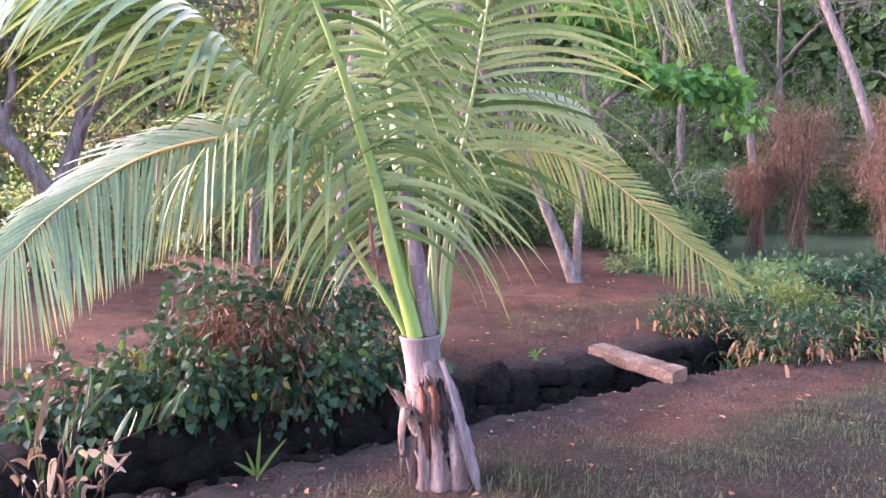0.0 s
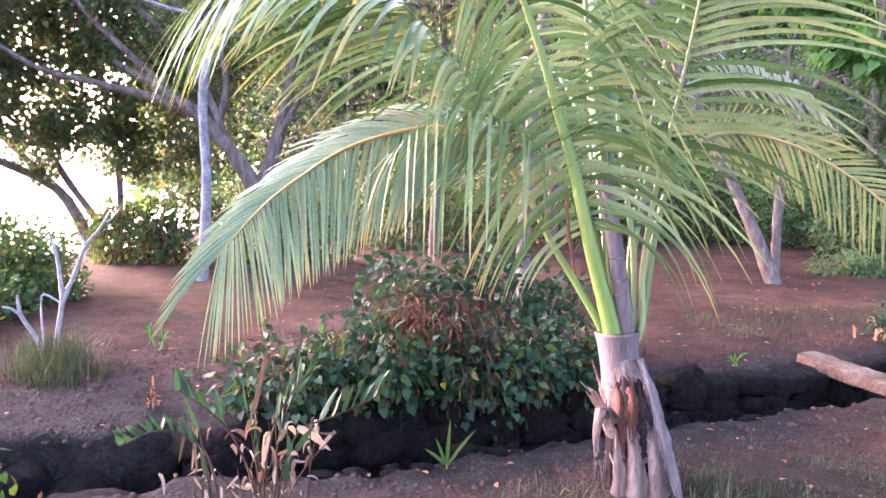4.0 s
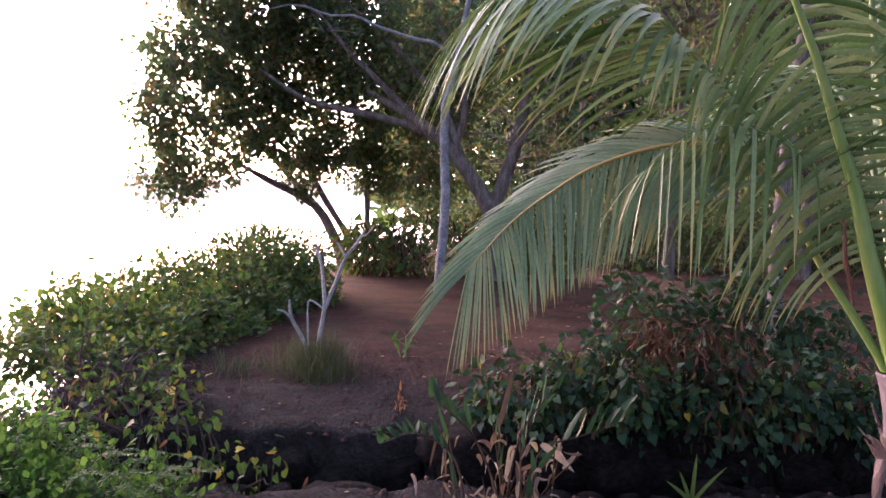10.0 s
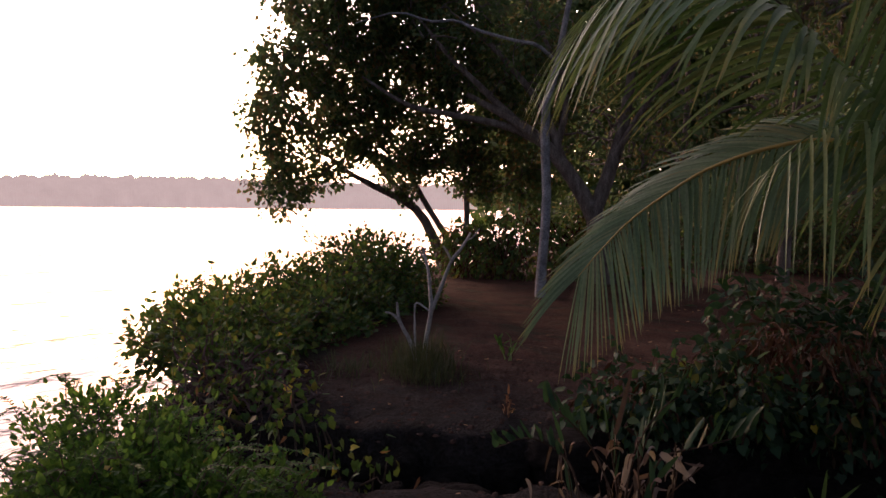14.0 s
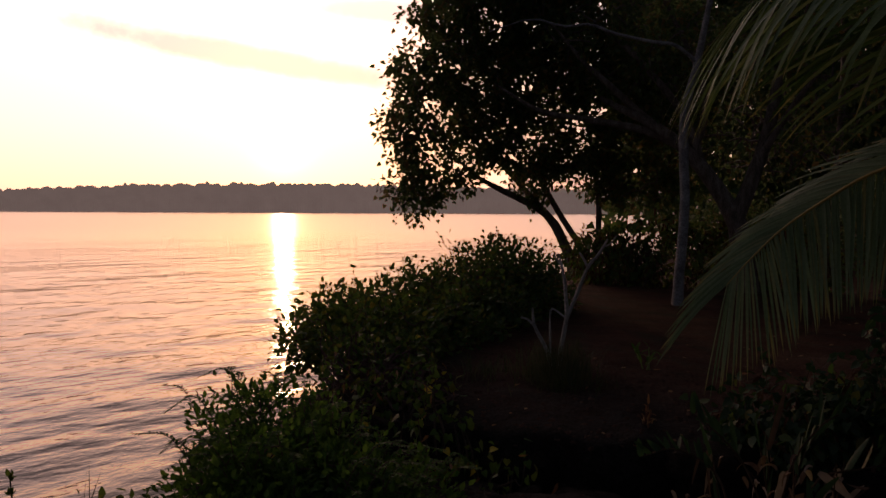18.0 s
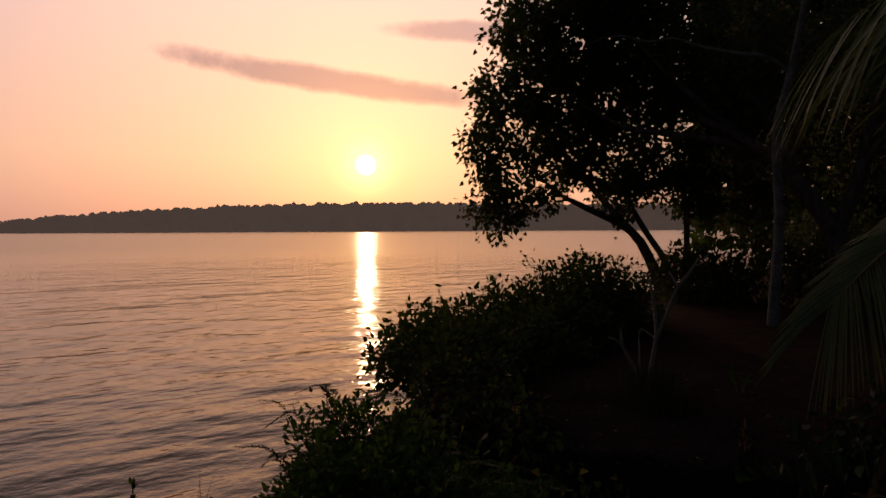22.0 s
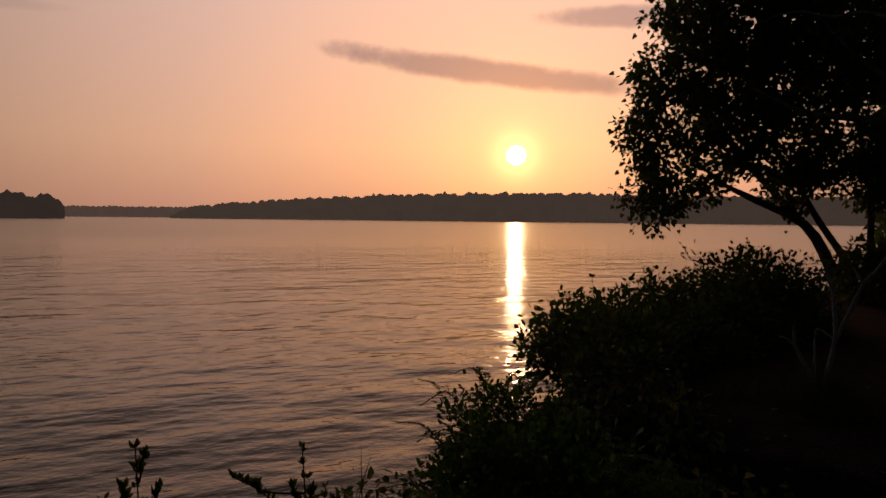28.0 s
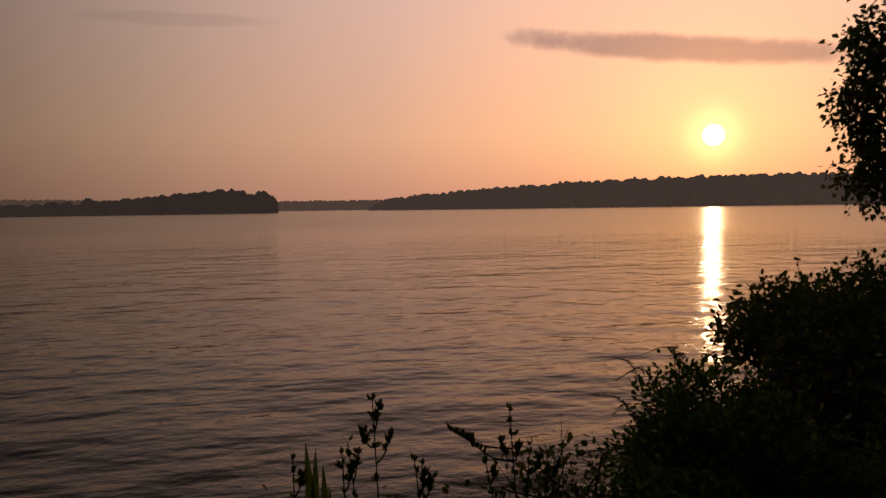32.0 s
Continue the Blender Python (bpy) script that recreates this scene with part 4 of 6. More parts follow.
# big leaning shore tree
tree("shore_tree", "spreading shore tree leaning over the lake with dense green leaves", (-10.8, 12.9, -0.05),
     [([(-10.8, 12.95, -0.1), (-10.86, 12.86, 0.35), (-11.27, 12.5, 1.38), (-11.74, 11.42, 1.96), (-11.95, 10.7, 2.3), (-12.1, 10.1, 2.8)], [0.20, 0.14, 0.10, 0.07, 0.045, 0.02]),
      ([(-10.72, 12.95, 0.25), (-10.66, 13.0, 0.6), (-11.1, 12.6, 1.55), (-11.35, 11.9, 2.7), (-11.7, 11.0, 3.9)], [0.09, 0.085, 0.07, 0.05, 0.03]),
      ([(-10.4, 13.1, -0.1), (-10.32, 13.2, 0.9), (-10.34, 13.15, 2.2), (-10.5, 12.8, 4.0), (-10.7, 12.3, 6.0)], [0.08, 0.07, 0.06, 0.05, 0.03]),
      ([(-11.27, 12.5, 1.38), (-11.9, 11.7, 2.5), (-12.1, 10.6, 3.6), (-12.2, 9.8, 4.6)], [0.08, 0.07, 0.05, 0.03])],
     [(-11.8, 9.9, 4.2, 1.25, 1.4, 1.35), (-12.3, 9.25, 2.8, 0.8, 0.8, 0.85), (-12.45, 9.0, 3.4, 0.55, 0.55, 0.65), (-11.4, 10.7, 3.5, 0.9, 0.9, 0.75), (-11.3, 11.6, 4.9, 1.8, 1.8, 1.7), (-10.2, 13.1, 4.5, 1.7, 1.5, 1.6), (-11.3, 10.6, 6.2, 1.9, 1.8, 1.5), (-10.6, 12.1, 7.1, 2.2, 2.0, 1.3),
      (-12.4, 9.3, 1.9, 0.55, 0.6, 0.5), (-11.5, 12.2, 2.2, 0.6, 0.6, 0.5), (-9.4, 13.8, 2.9, 1.4, 1.2, 1.5), (-9.0, 14.5, 5.0, 1.3, 1.3, 1.5), (-10.9, 12.7, 2.8, 0.9, 0.9, 0.6), (-10.2, 13.3, 2.5, 0.8, 0.8, 0.7),
      (-11.6, 10.9, 2.75, 0.8, 0.7, 0.55), (-11.0, 11.5, 2.8, 0.8, 0.7, 0.5), (-10.3, 11.9, 2.6, 0.7, 0.6, 0.5), (-12.1, 10.2, 2.1, 0.55, 0.5, 0.45)],
     1650, 32, 0.112, 0.25, 41, "green_d", "bark", HEART, 0.011)

# forked grey tree behind it
tree("forked_tree", "grey forked tree with a wide dark crown", (-6.2, 11.8, 0.02),
     [([(-6.1, 11.9, -0.1), (-6.2, 11.7, 0.8), (-6.3, 11.6, 1.4), (-6.8, 11.3, 2.3), (-7.35, 10.9, 2.95), (-8.4, 10.5, 3.6)], [0.22, 0.19, 0.17, 0.13, 0.1, 0.05]),
      ([(-6.28, 11.6, 1.3), (-6.05, 11.75, 2.1), (-5.8, 11.8, 3.0), (-5.5, 11.6, 4.5)], [0.15, 0.13, 0.11, 0.06]),
      ([(-7.0, 11.2, 2.6), (-7.69, 10.83, 2.98), (-8.55, 10.22, 3.2), (-9.19, 9.7, 3.37), (-9.9, 9.2, 3.9)], [0.085, 0.075, 0.06, 0.045, 0.02]),
      ([(-7.0, 11.2, 2.6), (-7.69, 10.82, 3.24), (-8.22, 10.46, 3.85), (-8.56, 10.21, 4.24), (-9.0, 9.9, 4.9)], [0.08, 0.07, 0.055, 0.045, 0.02]),
      ([(-6.75, 11.37, 2.2), (-7.1, 11.1, 3.3), (-7.79, 10.76, 4.28), (-8.23, 10.46, 4.78), (-8.57, 10.2, 5.1)], [0.09, 0.07, 0.055, 0.04, 0.02]),
      ([(-6.9, 11.3, 2.5), (-6.7, 11.2, 3.6), (-7.3, 10.9, 5.2)], [0.07, 0.055, 0.03]),
      ([(-5.95, 11.75, 2.4), (-5.3, 11.6, 3.3), (-4.6, 11.6, 4.2)], [0.07, 0.05, 0.02])],
     [(-8.2, 10.8, 4.3, 1.6, 1.5, 1.2), (-6.6, 11.4, 5.2, 2.2, 1.8, 1.3), (-4.6, 12.0, 4.8, 1.8, 1.6, 1.4), (-9.3, 11.6, 5.4, 1.5, 1.5, 1.2), (-7.2, 12.5, 3.4, 1.3, 1.0, 0.9), (-4.8, 12.8, 3.0, 1.4, 1.2, 1.2)],
     270, 24, 0.12, 0.34, 42, "green_d", "bark", LEAF, 0.010)

# slim tree with pale bark
tree("pale_tree", "slim tree with pale blotched bark and an open top", (-6.1, 9.44, 0.05),
     [([(-6.14, 9.44, -0.1), (-6.12, 9.44, 0.5), (-6.06, 9.46, 1.55), (-6.1, 9.44, 2.9), (-5.95, 9.54, 3.75), (-5.75, 9.6, 4.9), (-5.5, 9.8, 6.2)], [0.095, 0.08, 0.075, 0.07, 0.055, 0.04, 0.025]),
      ([(-5.95, 9.54, 3.75), (-6.15, 9.25, 4.0), (-6.4, 9.04, 4.06), (-6.88, 8.72, 4.22), (-7.2, 8.5, 4.38), (-7.5, 8.25, 4.36), (-7.89, 7.92, 4.49), (-8.37, 7.46, 4.3)], [0.03, 0.028, 0.026, 0.022, 0.02, 0.015, 0.007])],
     [(-5.6, 9.8, 6.8, 1.6, 1.6, 0.9), (-7.0, 9.2, 6.3, 1.4, 1.2, 0.8)], 90, 26, 0.10, 0.3, 43, "green_d", "bark_white", LEAF, 0.008)


def wood_tree(x, y, h, spread, seed, mat="green_e", lean=0.0, low=0.35, clusters=150, per=30, leaf=0.2, group="trees of the wood", bark="bark"):
    rng = np.random.default_rng(seed)
    z = float(ground_height(x, y))
    top = (x + lean * h, y + rng.normal(0, 0.4), z + h)
    trunk = ([(x, y, z - 0.15), (x + lean * h * 0.25, y, z + h * 0.3), (x + lean * h * 0.6, y + 0.2, z + h * 0.65), top], [0.03 * h ** 0.8, 0.022 * h ** 0.8, 0.014 * h ** 0.8, 0.03])
    limbs, blobs = [trunk], []
    for k in range(5):
        a = rng.uniform(0, 6.28)
        s = rng.uniform(low, 0.8)
        p0 = np.array([x + lean * h * s, y, z + h * s])
        e = p0 + np.array([math.cos(a), math.sin(a), 0.5]) * spread * rng.uniform(0.6, 0.95)
        limbs.append(([p0, (p0 + e) / 2 + (0, 0, 0.15 * spread), e], [0.012 * h ** 0.8, 0.009 * h ** 0.8, 0.02]))
        blobs.append((*e, spread * rng.uniform(0.4, 0.65), spread * rng.uniform(0.4, 0.65), spread * rng.uniform(0.3, 0.5)))
    blobs.append((*top, spread * 0.7, spread * 0.7, spread * 0.5))
    tree("tree", "leafy tree at the edge of the wood", (x, y, z), limbs, blobs, clusters, per, leaf * 1.12, spread * 0.17, seed, mat, bark, SMALL, 0.02, 0.5, group)


for k, (x, y, h, sp, mat, low) in enumerate([
        (-3.6, 14.5, 6.5, 2.6, "green_d", 0.3), (-1.2, 16.5, 7.5, 2.8, "green_d", 0.25), (-3.0, 19.0, 8.5, 3.2, "green_d", 0.25), (1.2, 19.5, 9.0, 3.2, "green_e", 0.2), (-7.5, 20.0, 8.0, 3.0, "green_d", 0.3),
        (3.8, 24.0, 11.0, 4.0, "green_e", 0.15), (7.5, 29.0, 13.0, 4.5, "green_e", 0.12), (12.0, 32.0, 14.0, 5.0, "green_e", 0.12), (17.0, 33.0, 14.0, 5.0, "green_e", 0.1), (22.0, 31.0, 14.0, 5.0, "green_e", 0.1),
        (0.0, 27.0, 12.0, 4.2, "green_e", 0.2), (26.0, 27.0, 13.0, 5.0, "green_e", 0.1), (5.5, 36.0, 16.0, 5.5, "green_e", 0.15), (14.0, 41.0, 18.0, 6.0, "green_e", 0.15), (24.0, 40.0, 18.0, 6.0, "green_e", 0.15), (-6.0, 30.0, 11.0, 4.0, "green_e", 0.2)]):
    wood_tree(x, y, h, sp, 60 + k, mat, random.uniform(-0.05, 0.05), low, 190 if mat == "green_d" else 280, 30, 0.013 * sp + 0.09)


# ---- shrubs ----
def shrub(name, label, base, blobs, clusters, per, leaf, radius, seed, mat, shape=LEAF, bark="twig", stems=14, hang=0.3, width=1.0, category="bush", shell=0.35, r_tip=0.004, extra=(), sprigs=0, bare=-2.0, pinnate=False):
    rng = np.random.default_rng(seed)
    ob = thing(name, label, category, base)
    targets, out = in_blobs(rng, blobs, clusters, shell)
    g = ground_height(targets[:, 0], targets[:, 1])
    targets[:, 2] = np.maximum(targets[:, 2], g + 0.03)
    b = Build()
    roots = []
    for q in targets[rng.choice(len(targets), min(stems, len(targets)), False)]:
        r = np.array([q[0] * 0.6 + base[0] * 0.4 + rng.normal(0, 0.1), q[1] * 0.6 + base[1] * 0.4 + rng.normal(0, 0.1), 0])
        r[2] = max(float(ground_height(r[0], r[1])), WATER) - 0.03
        line = curve([r, r * 0.5 + q * 0.5 + rng.normal(0, 0.06, 3), q * 0.95 + r * 0.05], 8)
        tube(b, line, [r_tip * 3, r_tip * 1.5], 5)
        roots += list(line[2:])
    twigs_to(b, targets, roots, r_tip, rng, 0.05, 4, 4)
    part("twigwork", b, M[bark], ob, kind="stuff")
    b = Build()
    leafy = out[:, 2] > bare
    leaves_round(b, targets[leafy], out[leafy], per, radius, leaf, rng, shape, hang, width)
    part("foliage", b, M[mat], ob, kind="stuff")
    if sprigs:
        # thin shoots above the mass
        tops = targets[np.argsort(-targets[:, 2])[:max(sprigs * 4, 8)]] if not pinnate else targets[out[:, 2] > 0.25]
        for q in tops[rng.choice(len(tops), sprigs, False)]:
            e = q + np.array([rng.normal(0, 0.12), rng.normal(0, 0.12), rng.uniform(0.12, 0.32)])
            line = curve([q, (q + e) / 2 + rng.normal(0, 0.03, 3), e], 7)
            if pinnate:
                # arching shoot with its leaves in two neat rows
                side = np.array([q[0] - base[0], q[1] - base[1], 0.0]) + rng.normal(0, 0.35, 3) * (1, 1, 0)
                side = side / np.linalg.norm(side)
                far = rng.uniform(0.18, 0.42)
                line = curve([q - (0, 0, 0.05), q + side * far * 0.45 + (0, 0, far * 0.5), q + side * far + (0, 0, far * rng.uniform(0.15, 0.6))], 22)
                shoot = part("shoot", tube(Build(), line, [r_tip, r_tip * 0.4], 4), M[bark], ob)
                root = np.repeat(line[5:], 2, 0)
                tan = unit(np.repeat(np.gradient(line, axis=0)[5:], 2, 0))
                wing = unit(np.cross(tan, [0, 0, 1.0])) * np.tile([1.0, -1.0], len(root) // 2)[:, None]
                q2 = Build()
                scatter(q2, shape, root, wing + tan * 0.6 + rng.normal(0, 0.15, root.shape), directions(rng, len(root), 3.0, 0.5), rng.uniform(0.65, 1.0, len(root)) * leaf * np.linspace(1.0, 0.6, len(root)), width * 0.8)
                part("foliage", q2, M[mat], shoot, kind="stuff")
                continue
            shoot = part("shoot", tube(Build(), line, [r_tip, r_tip * 0.5], 4), M[bark], ob)
            q2 = Build()
            n = 8
            scatter(q2, shape, line[rng.integers(2, 7, n)], directions(rng, n, 0.6, 0.7), directions(rng, n, 0.5), rng.uniform(0.5, 0.9, n) * leaf, width)
            part("foliage", q2, M[mat], shoot, kind="stuff")
    for what, mat2, count, size, shp in extra:
        t2, o2 = in_blobs(rng, blobs, count, 0.7)
        t2[:, 2] = np.maximum(t2[:, 2], ground_height(t2[:, 0], t2[:, 1]) + 0.03)
        for i in ([slice(k, k + 1) for k in range(count)] if count < 12 else [slice(0, count)]):
            b = Build()
            leaves_round(b, t2[i], o2[i], 1, radius * 0.4, size, rng, shp, 1.6 if "dead" in what else 0.8, 0.42 if "dead" in what else 0.9)
            part(what, b, M[mat2], ob, kind="" if count < 12 else "stuff")
    return ob


shrub("vine_thicket", "dark green heart-leaved vine spilling over the ditch wall", (-1.2, 4.4, 0.05),
      [(-2.2, 3.7, 0.18, 0.35, 0.3, 0.22), (-1.75, 3.98, 0.26, 0.42, 0.33, 0.28), (-1.25, 4.32, 0.18, 0.5, 0.33, 0.24), (-0.85, 4.55, 0.24, 0.4, 0.3, 0.26), (-0.4, 4.85, 0.22, 0.4, 0.3, 0.26), (-1.3, 4.4, 0.15, 0.8, 0.25, 0.16), (-0.6, 4.85, 0.15, 0.5, 0.22, 0.15)],
      340, 13, 0.064, 0.15, 81, "green_a", HEART, hang=0.9, category="vine", sprigs=24,
      extra=[("dead_foliage", "dead_dark", 640, 0.10, LEAF), ("narrow_foliage", "green_c", 700, 0.09, LEAF), ("yellow_leaf", "yellow", 6, 0.08, HEART)])
shrub("dry_bush", "brown withered bush with a few green shoots", (-1.2, 4.9, 0.05),
      [(-1.45, 4.35, 0.5, 0.34, 0.25, 0.24), (-1.15, 4.42, 0.42, 0.3, 0.25, 0.24), (-1.3, 4.6, 0.55, 0.4, 0.3, 0.16)], 70, 8, 0.10, 0.13, 82, "dead_dark", LEAF, hang=1.2, category="dry bush", width=0.42)
shrub("tall_bush", "loose green bush behind the vines", (-1.3, 5.5, 0.05),
      [(-1.75, 5.2, 0.6, 0.45, 0.4, 0.38), (-1.1, 5.7, 0.58, 0.5, 0.4, 0.4), (-0.5, 5.9, 0.45, 0.4, 0.4, 0.32)], 120, 13, 0.09, 0.14, 83, "green_a", LEAF, hang=0.6)
shrub("bank_bush", "bright green leafy bush on the lake bank", (-3.9, 1.2, -0.3),
      [(-4.5, 1.5, 0.0, 0.52, 0.5, 0.36), (-4.0, 1.3, -0.06, 0.62, 0.52, 0.32), (-3.5, 1.55, -0.15, 0.55, 0.45, 0.3), (-3.6, 0.85, -0.22, 0.5, 0.4, 0.3), (-4.2, 1.0, -0.2, 0.38, 0.34, 0.28), (-3.3, 0.5, -0.36, 0.32, 0.3, 0.2)],
      520, 24, 0.05, 0.10, 84, "green_b", LEAF, hang=-0.3, sprigs=90, pinnate=True, extra=[("yellow_leaf", "yellow", 8, 0.07, HEART)])
shrub("shore_bush", "dense dark shore bush along the water", (-7.2, 4.6, -0.4),
      [(-6.6, 3.3, 0.12, 0.55, 0.55, 0.40), (-7.0, 4.0, 0.05, 0.75, 0.75, 0.55), (-7.4, 5.0, 0.05, 0.9, 0.9, 0.62), (-7.7, 6.2, 0.15, 0.9, 1.0, 0.75), (-7.9, 7.4, 0.3, 0.9, 0.9, 0.72), (-6.1, 3.6, 0.08, 0.6, 0.6, 0.42), (-6.3, 4.6, -0.02, 0.7, 0.8, 0.5), (-6.7, 5.6, 0.05, 0.7, 0.8, 0.55), (-7.0, 6.8, 0.2, 0.7, 0.8, 0.6)],
      1750, 18, 0.074, 0.13, 85, "green_c", LEAF, hang=0.1, stems=110, sprigs=70, width=1.15, bare=-0.5, shell=0.0, extra=[("dead_foliage", "dead", 60, 0.09, LEAF)], r_tip=0.006)
shrub("leggy_bush", "leggy bush of bare purple-brown stems with a few leaves", (-5.1, 2.85, -0.2),
      [(-5.3, 3.2, -0.02, 0.55, 0.5, 0.40), (-5.0, 2.6, -0.1, 0.55, 0.45, 0.36), (-5.6, 3.0, 0.05, 0.45, 0.45, 0.36), (-4.7, 2.9, -0.1, 0.4, 0.35, 0.3)], 300, 9, 0.075, 0.11, 89, "green_c", LEAF, bark="stem_purple", stems=240, hang=0.2, sprigs=22, bare=0.45, r_tip=0.005,
      extra=[("yellow_leaf", "yellow", 6, 0.06, HEART), ("dead_foliage", "dead", 50, 0.07, LEAF)])
shrub("low_bush", "low dry bush under the trees", (-8.2, 11.2, 0.05),
      [(-8.6, 11.4, 0.6, 0.9, 0.6, 0.65), (-7.6, 11.6, 0.65, 0.9, 0.6, 0.75), (-6.6, 12.2, 0.65, 0.9, 0.6, 0.7), (-9.5, 12.0, 0.5, 0.7, 0.6, 0.6), (-5.6, 12.6, 0.6, 0.8, 0.6, 0.65)], 400, 10, 0.11, 0.2, 86, "green_c", LEAF, extra=[("dead_foliage", "dead_dark", 1700, 0.16, LEAF), ("narrow_foliage", "green_c", 500, 0.2, LEAF)])
shrub("bank_vine", "trailing vine with yellow-green heart leaves at the ditch mouth", (-3.9, 2.45, -0.25),
      [(-3.5, 2.4, -0.12, 0.35, 0.25, 0.16), (-3.95, 2.45, -0.08, 0.4, 0.3, 0.24), (-4.4, 2.55, -0.02, 0.4, 0.3, 0.34), (-4.75, 2.35, -0.05, 0.35, 0.3, 0.36), (-3.1, 2.5, -0.15, 0.25, 0.15, 0.1)], 60, 4, 0.065, 0.12, 88, "green_c", HEART, hang=1.4, category="vine", stems=40, sprigs=8, extra=[("yellow_leaf", "yellow", 9, 0.075, HEART), ("dead_foliage", "dead", 24, 0.08, LEAF)])
# undergrowth that closes the wood
for k, (x, y, rx, rz, mat) in enumerate([(-4.5, 17, 2.4, 1.3, "green_d"), (-1.5, 20, 2.6, 1.6, "green_d"), (1.8, 22.5, 2.8, 1.8, "green_e"), (5.2, 27, 3.2, 2.2, "green_e"), (-9.0, 19, 2.6, 1.4, "green_d"), (-5, 24, 3.5, 2.0, "green_d"),
                                         (9.5, 31, 3.6, 2.6, "green_e"), (14.5, 33, 3.8, 2.8, "green_e"), (20, 32, 4.0, 2.8, "green_e"), (25.5, 29, 4.0, 2.6, "green_e"), (0.5, 31, 4.5, 3.0, "green_e"), (30, 24, 4.0, 3.0, "green_e"),
                                         (6.2, 17.6, 1.1, 0.9, "green_e"), (7.6, 19.5, 1.0, 1.2, "green_a"), (5.4, 21.0, 1.6, 1.3, "green_e")]):
    z = float(ground_height(x, y))
    shrub("undergrowth_bush", "dense green undergrowth bush below the trees", (x, y, z), [(x, y, z + rz * 0.5, rx, 1.2, rz * 0.7), (x - rx * 0.5, y + 0.6, z + rz * 0.8, rx * 0.6, 1.0, rz * 0.6), (x + rx * 0.6, y + 0.3, z + rz * 0.7, rx * 0.6, 1.0, rz * 0.6)],
          250, 28, 0.135 if y < 22 else 0.19, 0.12 + 0.11 * rx, 200 + k, mat, SMALL, hang=0.3, stems=12, r_tip=0.01)

# wood wall, too far to pick apart
rng = np.random.default_rng(7)
b = Build()
n = 60000
ang = rng.uniform(-0.62, 0.95, n)
dist = rng.uniform(46, 62, n)
top = 21 + 4 * np.sin(ang * 9) + 3 * np.sin(ang * 23 + 1) + 2 * np.sin(ang * 51)
pts = np.stack([np.sin(ang) * dist, np.cos(ang) * dist, rng.uniform(0, 1, n) ** 0.8 * top], -1)
scatter(b, SMALL, pts, directions(rng, n, -0.4), directions(rng, n, 1.0), rng.uniform(0.75, 1.4, n), 1.4)
tagged(part("far_wood", b, M["green_e"], None, "distant dense green wood", kind="stuff"), category="wood")


# ---- right-hand bank: slab, border plants, brown thickets ----
SLAB_FAR, SLAB_NEAR = (1.62, 6.22, 0.01), (2.24, 5.62, -0.095)


def slab():
    rng = np.random.default_rng(3)
    a, c = np.array(SLAB_FAR), np.array(SLAB_NEAR)
    ax = unit(c - a)
    side = unit(np.cross(ax, [0, 0, 1.0]))
    n = 16
    prof = np.array([(-0.15, 0.052), (-0.135, 0.062), (0.0, 0.066), (0.135, 0.062), (0.15, 0.05), (0.145, -0.04), (0.12, -0.055), (-0.12, -0.055), (-0.148, -0.04)])
    v = []
    for i in range(n):
        u = i / (n - 1)
        w = 1.0 + 0.06 * math.sin(u * 7) + rng.uniform(-0.03, 0.03)
        for x, z in prof:
            v.append(a + (c - a) * u + side * (x * w + rng.uniform(-0.008, 0.008)) + np.array([0, 0, z + rng.uniform(-0.006, 0.006)]))
    k = len(prof)
    f = [(i * k + j, i * k + (j + 1) % k, (i + 1) * k + (j + 1) % k, (i + 1) * k + j) for i in range(n - 1) for j in range(k)]
    b = Build().add(v, f)
    b.f += [list(range(k))[::-1], [(n - 1) * k + j for j in range(k)]]
    ob = part("stone_slab", b, M["slab"], None, "weathered stone slab laid as a bridge across the ditch", smooth=False)
    ob["category"] = "slab"


slab()


